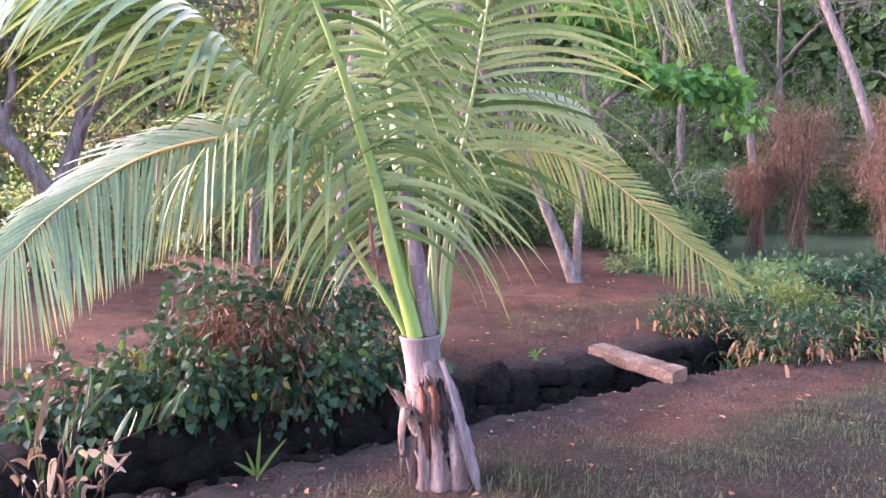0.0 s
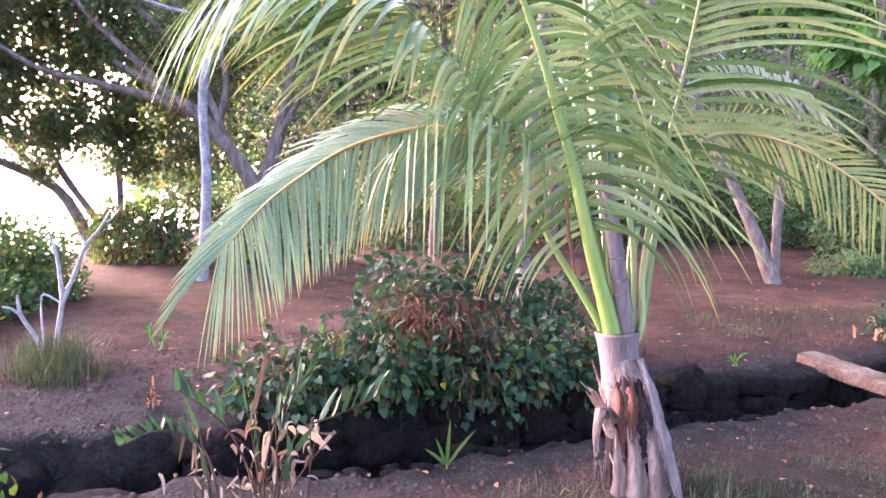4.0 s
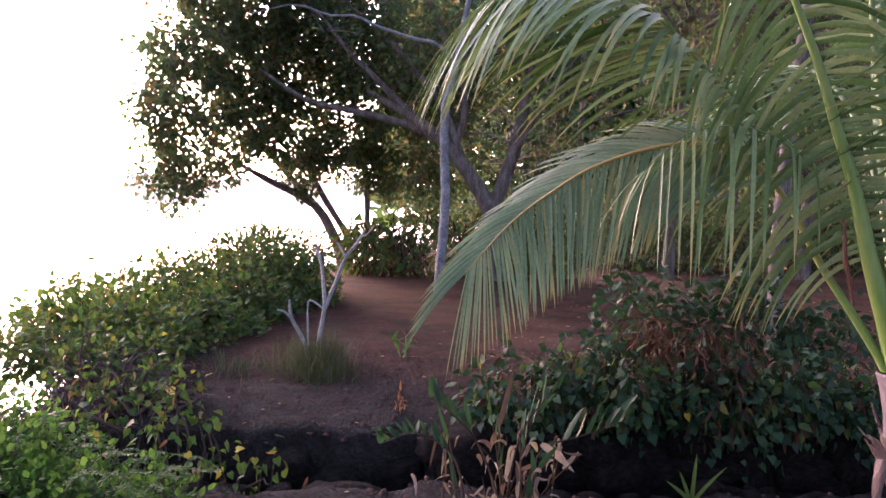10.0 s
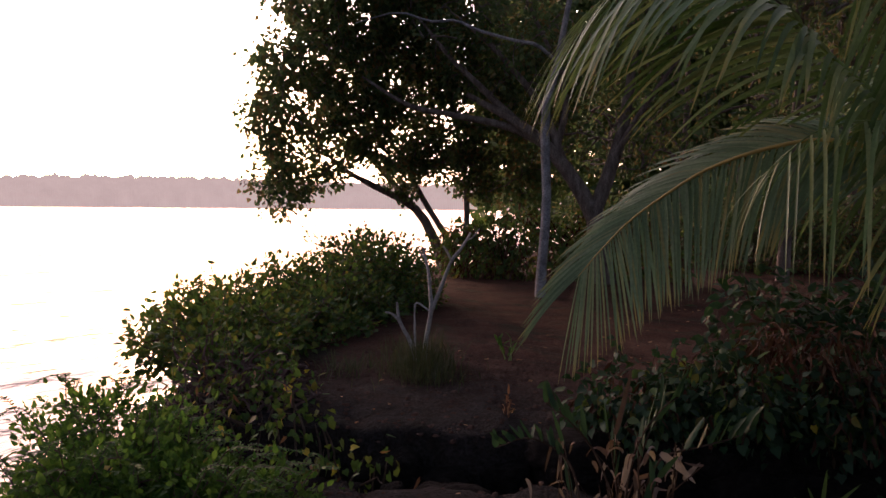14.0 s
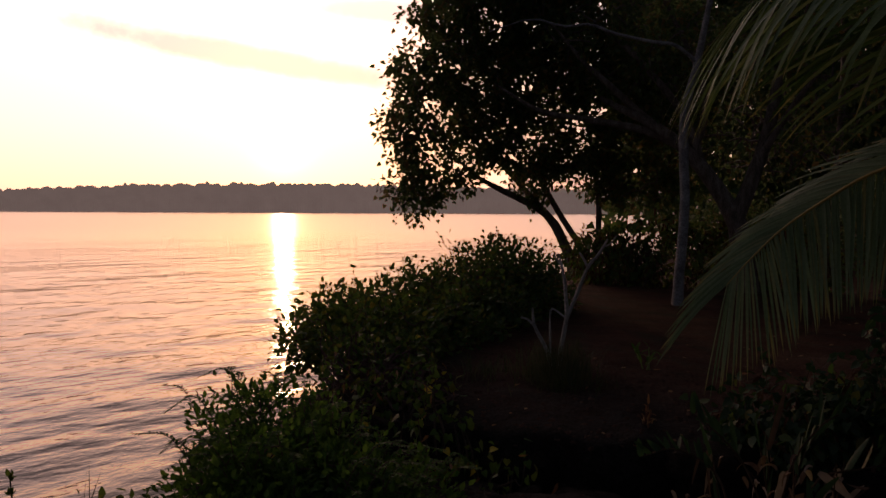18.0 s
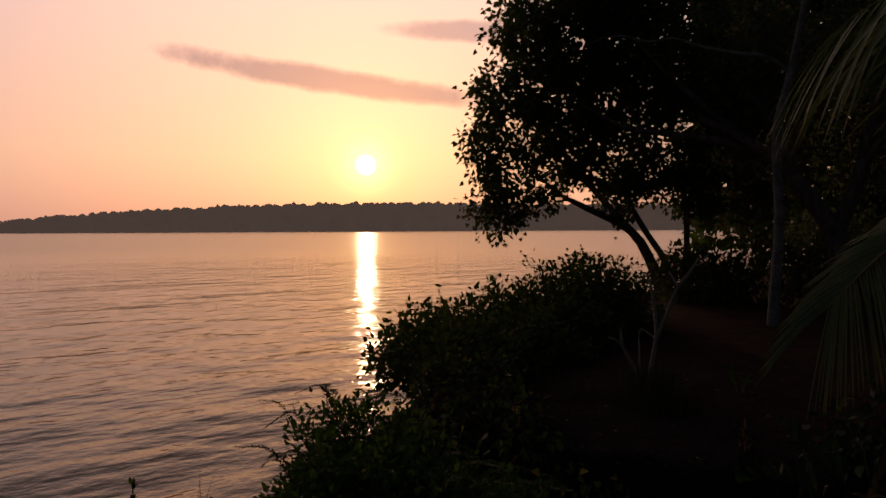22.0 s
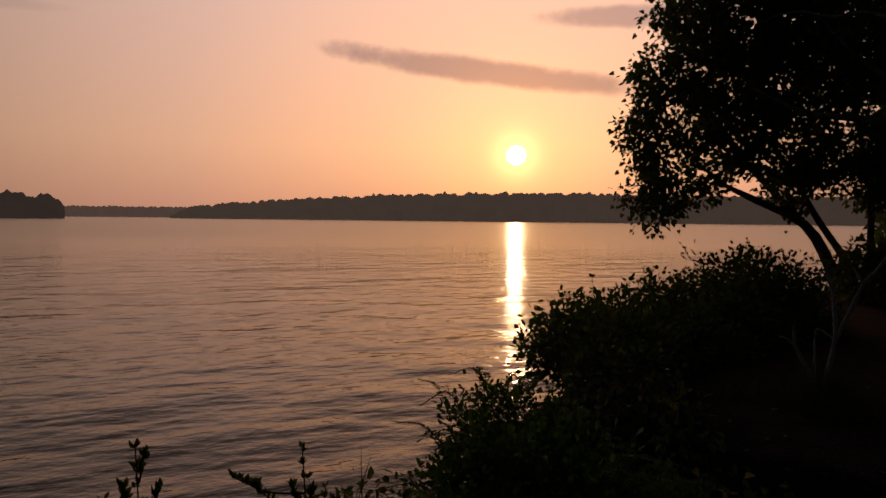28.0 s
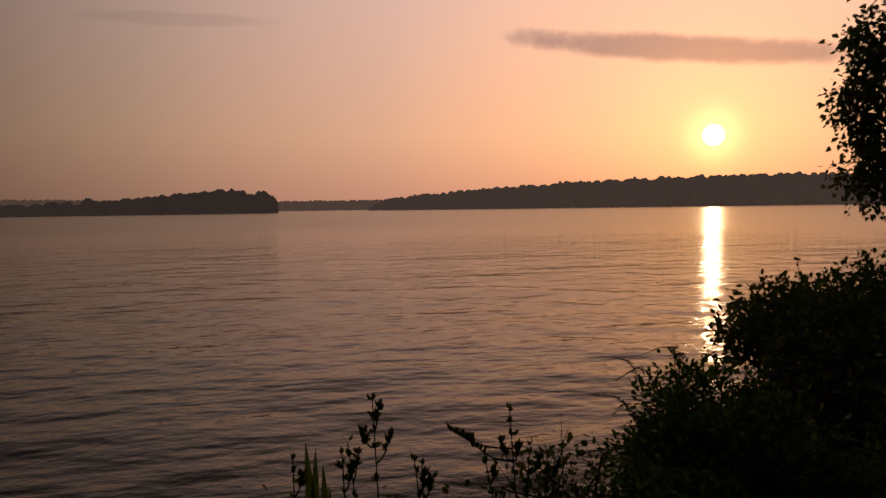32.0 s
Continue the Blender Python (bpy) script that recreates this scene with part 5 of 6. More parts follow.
def clump(name, label, base, stems, height, spread, leaf, width, seed, mat="green_a", dead=0, dead_len=0.2, category="plant", droop=1.2, stem_mat="rachis", upright=1.6, dead_mat="dead", dead_w=None):
    """Strap-leaved plant: leaning stems, each with long leaves; some dead ones hang."""
    rng = np.random.default_rng(seed)
    x, y = base
    z = float(ground_height(x, y))
    ob = thing(name, label, category, (x, y, z))
    for i in range(stems):
        d = directions(rng, 1, upright, 0.6)[0]
        r = np.array([x, y, z - 0.03]) + rng.normal(0, spread * 0.35, 3) * (1, 1, 0)
        r[2] = float(ground_height(r[0], r[1])) - 0.03
        h = height * rng.uniform(0.6, 1.1)
        line = curve([r, r + d * h * 0.5, r + d * h + np.array([d[0], d[1], -0.1]) * h * 0.25], 9)
        stem = part("stem", tube(Build(), line, [0.007, 0.004], 5), M[stem_mat], ob)
        n = int(rng.integers(4, 8))
        q = Build()
        at = line[np.linspace(3, 8, n).astype(int)]
        way = unit(directions(rng, n, 0.5, 0.7) + d * 0.8)
        blades(q, at, way, rng.uniform(0.7, 1.2, n) * leaf, rng.uniform(0.8, 1.2, n) * width, np.full(n, droop) * rng.uniform(0.4, 1.4, n), 6, None, rng, 0.3)
        part("foliage", q, M[mat], stem, kind="stuff")
    for i in range(dead):
        q = Build()
        s = np.array([[x, y, z + height * rng.uniform(0.05, 0.75)]]) + rng.normal(0, spread * 0.6, (1, 3)) * (1, 1, 0.2)
        s[0, 2] = max(s[0, 2], float(ground_height(s[0, 0], s[0, 1])) + dead_len * 0.5)
        blades(q, s, directions(rng, 1, -0.9, 0.7), np.array([dead_len * rng.uniform(0.6, 1.3)]), np.array([(dead_w or width) * rng.uniform(0.6, 1.1)]), np.array([rng.uniform(0.5, 3.5)]), 6, None, rng, 0.5)
        part("dead_leaf", q, M[dead_mat], ob, "curled dry leaf")
    return ob


for k, (x, y, h, dead) in enumerate([(3.15, 6.75, 0.45, 16), (3.55, 6.6, 0.4, 14), (2.85, 7.1, 0.4, 8), (3.75, 6.95, 0.55, 10), (4.3, 6.95, 0.6, 12), (4.8, 6.9, 0.6, 12), (4.2, 7.6, 0.6, 2), (5.1, 7.7, 0.65, 2), (5.6, 7.2, 0.6, 10), (4.7, 8.4, 0.6, 1), (5.9, 8.6, 0.7, 1), (3.7, 7.7, 0.5, 2)]):
    clump("border_plant", "strap-leaved border plant with orange dead leaves by the ditch", (x, y), 8, h, 0.45, 0.22, 0.03, 300 + k, "green_c" if k % 2 else "green_a", int(dead * 1.8), 0.24, upright=0.9, dead_w=0.045, stem_mat="cane")
    z = float(ground_height(x, y))
    shrub("border_weed", "dull green weeds with orange-brown dead leaves by the ditch", (x + 0.2, y + 0.15, z), [(x + 0.2, y + 0.15, z + 0.16, 0.5, 0.42, 0.22)], 60, 14, 0.10, 0.13, 380 + k, "green_a" if k % 3 else "green_c", LEAF, stems=10, width=0.5, category="weeds", extra=[("dead_foliage", "dead", 150 if dead > 5 else 40, 0.095, LEAF)])
for k, (x, y) in enumerate([(5.0, 9.8), (6.2, 10.4), (7.4, 10.2), (6.6, 12.0), (8.2, 12.4), (9.6, 13.4), (5.6, 11.6), (9.0, 11.0), (7.6, 14.2), (4.4, 13.6)]):
    z = float(ground_height(x, y))
    shrub("border_bush", "low leafy bush along the bank", (x, y, z), [(x, y, z + 0.12, 0.7, 0.6, 0.2), (x + 0.4, y + 0.3, z + 0.16, 0.5, 0.5, 0.2)], 60, 18, 0.10, 0.15, 320 + k, "green_a" if k % 3 else "green_e", LEAF, stems=8, extra=[("dead_foliage", "dead", 20, 0.12, LEAF)])

for k, (x, y, h, r) in enumerate([(10.45, 18.9, 4.55, 1.1), (9.45, 19.1, 2.9, 0.7), (11.9, 17.2, 4.2, 1.15), (13.0, 18.6, 3.6, 1.2)]):
    z = float(ground_height(x, y))
    rng = np.random.default_rng(340 + k)
    ob = thing("brown_thicket", "tall brown leafless thicket of hanging twigs", "thicket", (x, y, z), "brown thickets on the lawn")
    b = Build()
    n = 9500
    hi = rng.uniform(0, 1, n) < 0.86
    lobes = [(x, y, z + h * 0.66, r * 0.75, r * 0.7, h * 0.24)] + [(x + rng.normal(0, r * 0.55), y + rng.normal(0, r * 0.4), z + h * rng.uniform(0.5, 0.88), r * rng.uniform(0.35, 0.6), r * 0.5, h * rng.uniform(0.10, 0.17)) for i in range(7)]
    crown, d = in_blobs(rng, lobes, n)
    skirt = np.array([x, y, z]) + rng.normal(0, 0.13 * r, (n, 3)) * (1, 1, 0) + (0, 0, 1) * rng.uniform(h * 0.05, h * 0.5, (n, 1))
    root = np.where(hi[:, None], crown, skirt)
    blades(b, root, np.where(hi[:, None], directions(rng, n, 0.1, 0.8) + d * 0.5, directions(rng, n, 1.2, 0.35)), rng.uniform(0.12, 0.38, n) * np.where(hi, 1.0, 0.8), np.full(n, 0.012), rng.uniform(0.0, 2.0, n), 2, None, rng, 0.1)
    part("twigwork", b, M["brown_thicket"], ob, kind="stuff")
    for i in range(7):
        d = directions(rng, 1, 3.5, 0.5)[0]
        b = tube(Build(), curve([(x + rng.normal(0, 0.15), y + rng.normal(0, 0.15), z - 0.1), (x + d[0] * h * 0.3, y + d[1] * h * 0.3, z + h * 0.45), (x + d[0] * h * 0.5, y + d[1] * h * 0.5, z + h * 0.85)], 8), [0.035, 0.025, 0.012], 6)
        part("stem", b, M["twig"], ob)

tree("frangipani", "bare pale-branched shrub with a few white flowers", (9.0, 21.6, 0.05),
     [([(9.0, 21.6, -0.1), (9.0, 21.6, 0.4), (8.6, 21.6, 1.0), (8.2, 21.4, 1.9)], [0.07, 0.06, 0.05, 0.02])] +
     [([(9.0, 21.6, 0.35 + 0.05 * i), (9.0 + 0.5 * math.cos(i * 1.3), 21.6 + 0.5 * math.sin(i * 1.3), 0.9), (9.0 + 1.2 * math.cos(i * 1.3 + 0.2), 21.6 + 0.9 * math.sin(i * 1.3), 1.7 + 0.12 * i)], [0.05, 0.04, 0.018]) for i in range(8)],
     [(9.0, 21.6, 2.2, 1.3, 1.0, 0.5)], 60, 8, 0.14, 0.16, 350, "green_e", "stick", LEAF, 0.012, category="shrub")

tree("broadleaf_tree", "small tree with big bright green leaves", (3.0, 13.2, 0.05),
     [([(3.0, 13.2, -0.1), (3.0, 13.15, 1.5), (3.2, 13.0, 2.8), (3.6, 12.8, 3.5), (5.0, 12.6, 3.7)], [0.09, 0.08, 0.06, 0.045, 0.02]), ([(3.2, 13.0, 2.7), (3.0, 13.0, 3.8), (3.3, 12.8, 4.8)], [0.05, 0.04, 0.02])],
     [(4.7, 12.6, 3.65, 0.7, 0.5, 0.22), (3.9, 12.7, 3.9, 0.6, 0.5, 0.25), (5.4, 12.5, 3.5, 0.5, 0.4, 0.25), (5.85, 12.5, 3.15, 0.35, 0.3, 0.25), (3.3, 12.9, 4.9, 0.8, 0.6, 0.4)], 120, 9, 0.21, 0.2, 351, "green_f", "bark", HEART, 0.012)


def palm_trunk(label, points, radii, seed, crown=True):
    rng = np.random.default_rng(seed)
    ob = thing("tall_palm", label, "palm", points[0], "tall palms")
    line = curve(points, 40)
    r = np.interp(np.linspace(0, 1, 40), np.linspace(0, 1, len(radii)), radii) * (1 + 0.04 * (np.arange(40) % 3 == 0))
    part("trunk", tube(Build(), line, r, 10, 1.0, 0.02, rng), M["bark"], ob)
    if crown:
        top = line[-1]
        for i in range(11):
            a = i * 2.4 + rng.uniform(-0.2, 0.2)
            e = np.array([math.cos(a), math.sin(a), 0])
            lift = rng.uniform(0.2, 1.1)
            frond(ob, "frond", [top, top + e * 0.7 + (0, 0, 0.5 * lift), top + e * 1.6 + (0, 0, 0.5 * lift), top + e * 2.4 + (0, 0, -0.3 + 0.2 * lift), top + e * 2.9 + (0, 0, -1.1)], 0.15, 30, 0.75, 2.5, 0.1, seed * 50 + i)


palm_trunk("leaning grey palm trunk beside the red earth", [(2.63, 11.6, 0.0), (2.2, 11.6, 1.04), (1.4, 11.5, 2.7), (0.63, 11.4, 4.22), (0.2, 11.4, 5.6), (0.0, 11.4, 7.0)], [0.13, 0.085, 0.07, 0.06, 0.055], 5)
palm_trunk("tall slim palm at the back of the lawn", [(11.3, 22.7, 0.0), (11.0, 22.9, 3.0), (10.75, 23.0, 5.05), (10.16, 23.3, 8.24), (9.9, 23.4, 10.5)], [0.16, 0.12, 0.11, 0.10], 6)
palm_trunk("leaning tall palm at the back of the lawn", [(13.8, 19.2, 0.0), (13.2, 19.5, 2.5), (12.43, 19.86, 5.27), (11.58, 20.36, 7.8), (11.0, 20.7, 10.2)], [0.17, 0.13, 0.12, 0.11], 7)
palm_trunk("grey palm trunk behind the vines", [(-0.95, 7.3, 0.0), (-1.0, 7.4, 0.8), (-0.95, 7.5, 2.2), (-0.8, 7.6, 4.0), (-0.7, 7.7, 6.2)], [0.09, 0.07, 0.065, 0.06], 8)


# ---- ditch wall ----
def stone_mesh(seed):
    rng = np.random.default_rng(seed)
    bm = bmesh.new()
    bmesh.ops.create_cube(bm, size=1.0)
    bmesh.ops.subdivide_edges(bm, edges=bm.edges[:], cuts=3, use_grid_fill=True)
    for v in bm.verts:
        r = v.co.length
        v.co = v.co * (0.60 / r) * 0.62 + v.co * 0.38
        v.co += Vector(rng.normal(0, 0.035, 3))
    me = bpy.data.meshes.new("stone")
    bm.to_mesh(me)
    bm.free()
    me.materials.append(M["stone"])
    me.polygons.foreach_set("use_smooth", [True] * len(me.polygons))
    return me


def ditch_wall():
    rng = np.random.default_rng(9)
    kinds = [stone_mesh(500 + i) for i in range(8)]
    wall = thing("ditch_wall", "dark stone wall lining the muddy ditch", "stone wall", (-0.5, 4.7, -0.5), kind="structure")
    line = curve([(x, y, 0) for x, y in NEAR_EDGE[0:9]], 400)
    seg = np.linalg.norm(np.diff(line, axis=0), axis=1)
    s = np.concatenate([[0], np.cumsum(seg)])

    def put(at, off, z, size, name="stone", parent=wall):
        i = int(np.searchsorted(s, at))
        i = min(max(i, 1), 398)
        t = unit(line[i + 1] - line[i - 1])
        nrm = np.array([-t[1], t[0], 0])
        p = line[i] + nrm * off
        ob = new(name, kinds[int(rng.integers(8))])
        ob.parent = parent
        ob.matrix_parent_inverse = Matrix.Translation(-parent.location)
        ob.matrix_basis = Matrix.LocRotScale(Vector((p[0], p[1], z)), Euler((rng.normal(0, 0.15), rng.normal(0, 0.2), math.atan2(t[1], t[0]) + rng.normal(0, 0.2))), Vector(size))

    for row in range(4):
        at = 4.5 + 0.13 * (row % 2)
        while at < 13.0:
            w = rng.uniform(0.2, 0.42)
            h = rng.uniform(0.14, 0.18)
            top = 0.0 if at > 4.5 else -0.02
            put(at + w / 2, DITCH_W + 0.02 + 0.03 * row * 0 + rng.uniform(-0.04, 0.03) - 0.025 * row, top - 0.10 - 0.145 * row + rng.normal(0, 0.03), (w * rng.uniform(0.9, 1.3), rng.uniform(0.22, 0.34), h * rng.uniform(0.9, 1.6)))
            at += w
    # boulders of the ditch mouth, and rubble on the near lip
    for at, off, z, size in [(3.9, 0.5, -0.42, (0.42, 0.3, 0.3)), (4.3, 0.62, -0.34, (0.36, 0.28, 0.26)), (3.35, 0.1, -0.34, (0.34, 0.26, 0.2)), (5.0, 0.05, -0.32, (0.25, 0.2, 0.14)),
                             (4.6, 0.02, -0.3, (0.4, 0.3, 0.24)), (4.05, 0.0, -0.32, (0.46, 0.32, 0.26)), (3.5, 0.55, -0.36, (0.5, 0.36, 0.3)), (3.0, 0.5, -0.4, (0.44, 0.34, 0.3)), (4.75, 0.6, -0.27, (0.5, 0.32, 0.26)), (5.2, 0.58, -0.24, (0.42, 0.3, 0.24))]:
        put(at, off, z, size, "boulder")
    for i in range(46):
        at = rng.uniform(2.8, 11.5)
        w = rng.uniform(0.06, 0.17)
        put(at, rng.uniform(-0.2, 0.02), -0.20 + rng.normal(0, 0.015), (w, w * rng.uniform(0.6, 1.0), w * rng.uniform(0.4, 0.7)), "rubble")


ditch_wall()

# ---- plants by the ditch ----
def leather_fern(label, base, stems, dry, seed, curled, big):
    """Arching stems with upright strap leaflets, dry canes and small curled dead leaves."""
    rng = np.random.default_rng(seed)
    x, y = base
    ob = thing("leather_fern", label, "fern", (x, y, float(ground_height(x, y))))
    for pts, n, mat, size in stems:
        line = curve(pts, 16)
        line[0, 2] = min(line[0, 2], float(ground_height(line[0, 0], line[0, 1])) - 0.03)
        stem = part("stem", tube(Build(), line, [0.006, 0.005, 0.003], 5), M["cane"], ob)
        for k in np.linspace(8, 15, n):
            p = line[int(k)]
            q = Build()
            way = unit(line[min(int(k) + 1, 15)] - line[int(k) - 1]) * 0.5 + np.array([rng.normal(0, 0.22), rng.normal(0, 0.22), rng.uniform(0.5, 1.3)])
            blades(q, p[None], way[None], np.array([size * rng.uniform(0.6, 1.05)]), np.array([rng.uniform(0.02, 0.034)]), np.array([rng.uniform(-0.2, 0.9)]), 6, rng.normal(0, 1, (1, 3)), rng, 0.25)
            part("leaflet", q, M[mat], stem)
    for i in range(dry):
        r = np.array([x + rng.normal(0, 0.09), y + rng.normal(0, 0.07), 0])
        r[2] = float(ground_height(r[0], r[1])) - 0.03
        d = directions(rng, 1, 2.4, 0.6)[0]
        h = rng.uniform(0.3, 0.62)
        line = curve([r, r + d * h * 0.55, r + d * h + np.array([d[0], d[1], -0.15]) * h * rng.uniform(0, 0.5)], 9)
        cane = part("cane", tube(Build(), line, [0.004, 0.0025], 4), M["cane"], ob)
        for k in range(int(rng.integers(1, 4))):
            q = Build()
            blades(q, line[int(rng.integers(4, 9))][None], directions(rng, 1, -0.4, 0.8), np.array([rng.uniform(0.05, 0.10)]), np.array([rng.uniform(0.010, 0.024)]), np.array([rng.uniform(-1.5, 3.5)]), 7, rng.normal(0, 1, (1, 3)), rng, 0.6)
            part("dead_leaf", q, M["dead_pale"], cane, "curled dry leaf")
    for i in range(curled):
        q = Build()
        p = np.array([[x + rng.normal(0, 0.13), y + rng.normal(0, 0.09), 0]])
        p[0, 2] = float(ground_height(p[0, 0], p[0, 1])) + rng.uniform(0.12, 0.55)
        blades(q, p, directions(rng, 1, -0.6, 0.8), np.array([rng.uniform(0.05, 0.10)]), np.array([rng.uniform(0.012, 0.026)]), np.array([rng.uniform(1.0, 5.0)]), 7, rng.normal(0, 1, (1, 3)), rng, 0.7)
        part("dead_leaf", q, M["dead_pale"], ob, "curled dry leaf")
    for start, way, length, width, droop in big:
        q = Build()
        blades(q, np.array([start]), np.array([way]), np.array([length * 0.85]), np.array([width * 0.75]), np.array([droop]), 8, np.array([[0.3, -1.0, 0.2]]), rng, 0.35)
        part("dead_leaf", q, M["dead_pale"], ob, "long bleached dead leaf")


leather_fern("half-dead leather fern with pale curled leaves on the ditch lip", (-1.62, 2.36),
             [([(-1.62, 2.36, -0.15), (-1.59, 2.37, 0.15), (-1.52, 2.4, 0.36), (-1.38, 2.45, 0.43), (-1.26, 2.5, 0.48), (-1.18, 2.52, 0.53)], 8, "green_a", 0.17),
              ([(-1.64, 2.34, -0.15), (-1.67, 2.27, 0.16), (-1.75, 2.23, 0.39), (-1.84, 2.17, 0.52), (-1.93, 2.12, 0.60)], 8, "green_a", 0.15),
              ([(-1.63, 2.33, -0.15), (-1.65, 2.33, 0.13), (-1.61, 2.36, 0.41), (-1.52, 2.4, 0.58), (-1.46, 2.43, 0.64)], 5, "green_a", 0.18),
              ([(-1.62, 2.38, -0.15), (-1.63, 2.4, 0.2), (-1.60, 2.44, 0.42), (-1.55, 2.5, 0.55)], 5, "green_a", 0.17),
              ([(-1.66, 2.36, -0.15), (-1.72, 2.4, 0.2), (-1.78, 2.44, 0.42)], 4, "green_a", 0.15),
              ([(-1.60, 2.34, -0.15), (-1.55, 2.33, 0.15), (-1.50, 2.33, 0.30)], 4, "green_a", 0.15)], 14, 401, 44,
             [((-1.69, 2.31, 0.46), (0.22, 0.1, 1.0), 0.36, 0.03, -0.25), ((-1.51, 2.37, 0.40), (0.8, 0.3, -0.5), 0.22, 0.045, 0.4), ((-1.43, 2.44, 0.28), (0.5, 0.1, 0.8), 0.13, 0.028, 0.3),
              ((-1.63, 2.33, 0.38), (-0.2, 0.1, -0.9), 0.20, 0.04, 0.2), ((-1.60, 2.33, 0.30), (0.1, 0.0, -1.0), 0.18, 0.036, 0.2), ((-1.72, 2.30, 0.36), (-0.4, 0.0, 0.5), 0.16, 0.03, 3.0)])
leather_fern("low green fern with drooping grey dead leaves beside the stones", (-1.80, 2.14),
             [([(-1.75, 2.16, -0.2), (-1.76, 2.12, 0.2), (-1.81, 2.08, 0.39), (-1.94, 2.0, 0.47), (-2.05, 1.91, 0.43)], 14, "green_a", 0.10),
              ([(-1.78, 2.16, -0.2), (-1.82, 2.16, 0.2), (-1.86, 2.16, 0.42)], 3, "green_a", 0.16)], 5, 402, 4,
             [((-1.84, 2.11, 0.45), (-0.15, 0.0, -1.0), 0.22, 0.02, 0.1), ((-1.86, 2.11, 0.46), (0.1, 0.0, -1.0), 0.24, 0.018, 0.1), ((-1.88, 2.10, 0.46), (-0.25, 0.0, -0.9), 0.20, 0.018, 0.3)])
seedling = thing("seedling", "small green seedling with upright leaves at the ditch edge", "plant", (-1.06, 3.5, float(ground_height(-1.06, 3.5))))
for foot, way, length, width in (((-1.06, 3.5), (0.06, 0.0, 1.0), 0.27, 0.022), ((-1.05, 3.5), (0.55, 0.1, 0.9), 0.27, 0.02), ((-1.07, 3.5), (-0.3, 0.0, 0.9), 0.16, 0.02), ((-1.06, 3.49), (0.12, -0.2, 0.9), 0.12, 0.022), ((-1.07, 3.49), (-0.75, -0.1, 0.7), 0.15, 0.022), ((-1.05, 3.48), (0.4, -0.3, 0.8), 0.10, 0.02)):
    b = Build()
    blades(b, np.array([(*foot, float(ground_height(*foot)) + 0.03)]), np.array([way]), np.array([length]), np.array([width]), np.array([0.35]), 7, np.array([[0.1, -1.0, 0.3]]), None, 0.3)
    part("leaf_blade", b, M["green_c"], seedling)
b = tube(Build(), np.array([(-1.06, 3.5, float(ground_height(-1.06, 3.5)) - 0.03), (-1.06, 3.5, float(ground_height(-1.06, 3.5)) + 0.05)]), [0.006, 0.005], 5)
part("stem", b, M["rachis"], seedling)
clump("seedling", "tiny green weed on the bare earth", (-3.85, 4.9), 3, 0.3, 0.08, 0.1, 0.03, 405, "green_b", 0, upright=3)
clump("seedling", "tiny green weed on the bare earth", (0.95, 5.75), 3, 0.14, 0.06, 0.08, 0.03, 406, "green_b", 0, upright=3)
clump("red_shoot", "withered red-brown shoot on the bank", (-3.0, 3.5), 2, 0.2, 0.12, 0.07, 0.016, 407, "dead", 4, 0.08, upright=1.4, stem_mat="husk_red")


# ---- bleached sticks and grass tuft ----
def sticks():
    rng = np.random.default_rng(12)
    ob = thing("dead_sapling", "bleached white dead sapling with forked branches", "dead sapling", (-4.28, 4.16, 0.0))
    for pts, r in [([(-4.28, 4.16, -0.08), (-4.25, 4.14, 0.2), (-4.20, 4.162, 0.56), (-4.205, 4.155, 0.72), (-4.22, 4.148, 0.9), (-4.26, 4.114, 1.11)], [0.026, 0.021, 0.018, 0.015, 0.011]),
                   ([(-4.20, 4.162, 0.55), (-4.13, 4.22, 0.78), (-4.065, 4.27, 0.994), (-4.0, 4.32, 1.10), (-3.935, 4.367, 1.236)], [0.02, 0.016, 0.014, 0.010]),
                   ([(-4.065, 4.27, 0.99), (-4.10, 4.25, 1.07), (-4.13, 4.23, 1.12)], [0.012, 0.008]),
                   ([(-3.97, 4.34, 1.17), (-3.93, 4.38, 1.19), (-3.88, 4.42, 1.27)], [0.008, 0.005]),
                   ([(-4.235, 4.135, 1.0), (-4.27, 4.1, 1.06), (-4.285, 4.09, 1.12)], [0.008, 0.005]),
                   ([(-4.29, 4.1, -0.08), (-4.315, 4.067, 0.226), (-4.396, 3.996, 0.444), (-4.415, 3.98, 0.53), (-4.421, 3.974, 0.635)], [0.022, 0.018, 0.015, 0.010]),
                   ([(-4.40, 3.99, 0.47), (-4.45, 3.95, 0.53), (-4.496, 3.906, 0.551)], [0.013, 0.008]),
                   ([(-4.31, 4.08, -0.05), (-4.305, 4.076, 0.322), (-4.31, 4.075, 0.55), (-4.29, 4.085, 0.63), (-4.20, 4.16, 0.55)], [0.011, 0.009, 0.008])]:
        part("branch", tube(Build(), curve(pts, 12), r, 7, 1.0, 0.08, rng), M["stick"], ob)


sticks()


def tuft(label, x, y, n, height, spread, seed, mat="grass"):
    rng = np.random.default_rng(seed)
    z = float(ground_height(x, y))
    p = np.array([x, y, 0]) + rng.normal(0, spread, (n, 3)) * (1, 1, 0)
    p[:, 2] = ground_height(p[:, 0], p[:, 1]) - 0.02
    b = Build()
    blades(b, p, directions(rng, n, 1.8, 0.5), rng.uniform(0.5, 1.1, n) * height, rng.uniform(0.004, 0.009, n), rng.uniform(0.3, 1.8, n), 5, None, rng, 0.2)
    ob = part("grass_tuft", b, M[mat], None, label, kind="stuff")
    ob["category"] = "grass"
    return ob


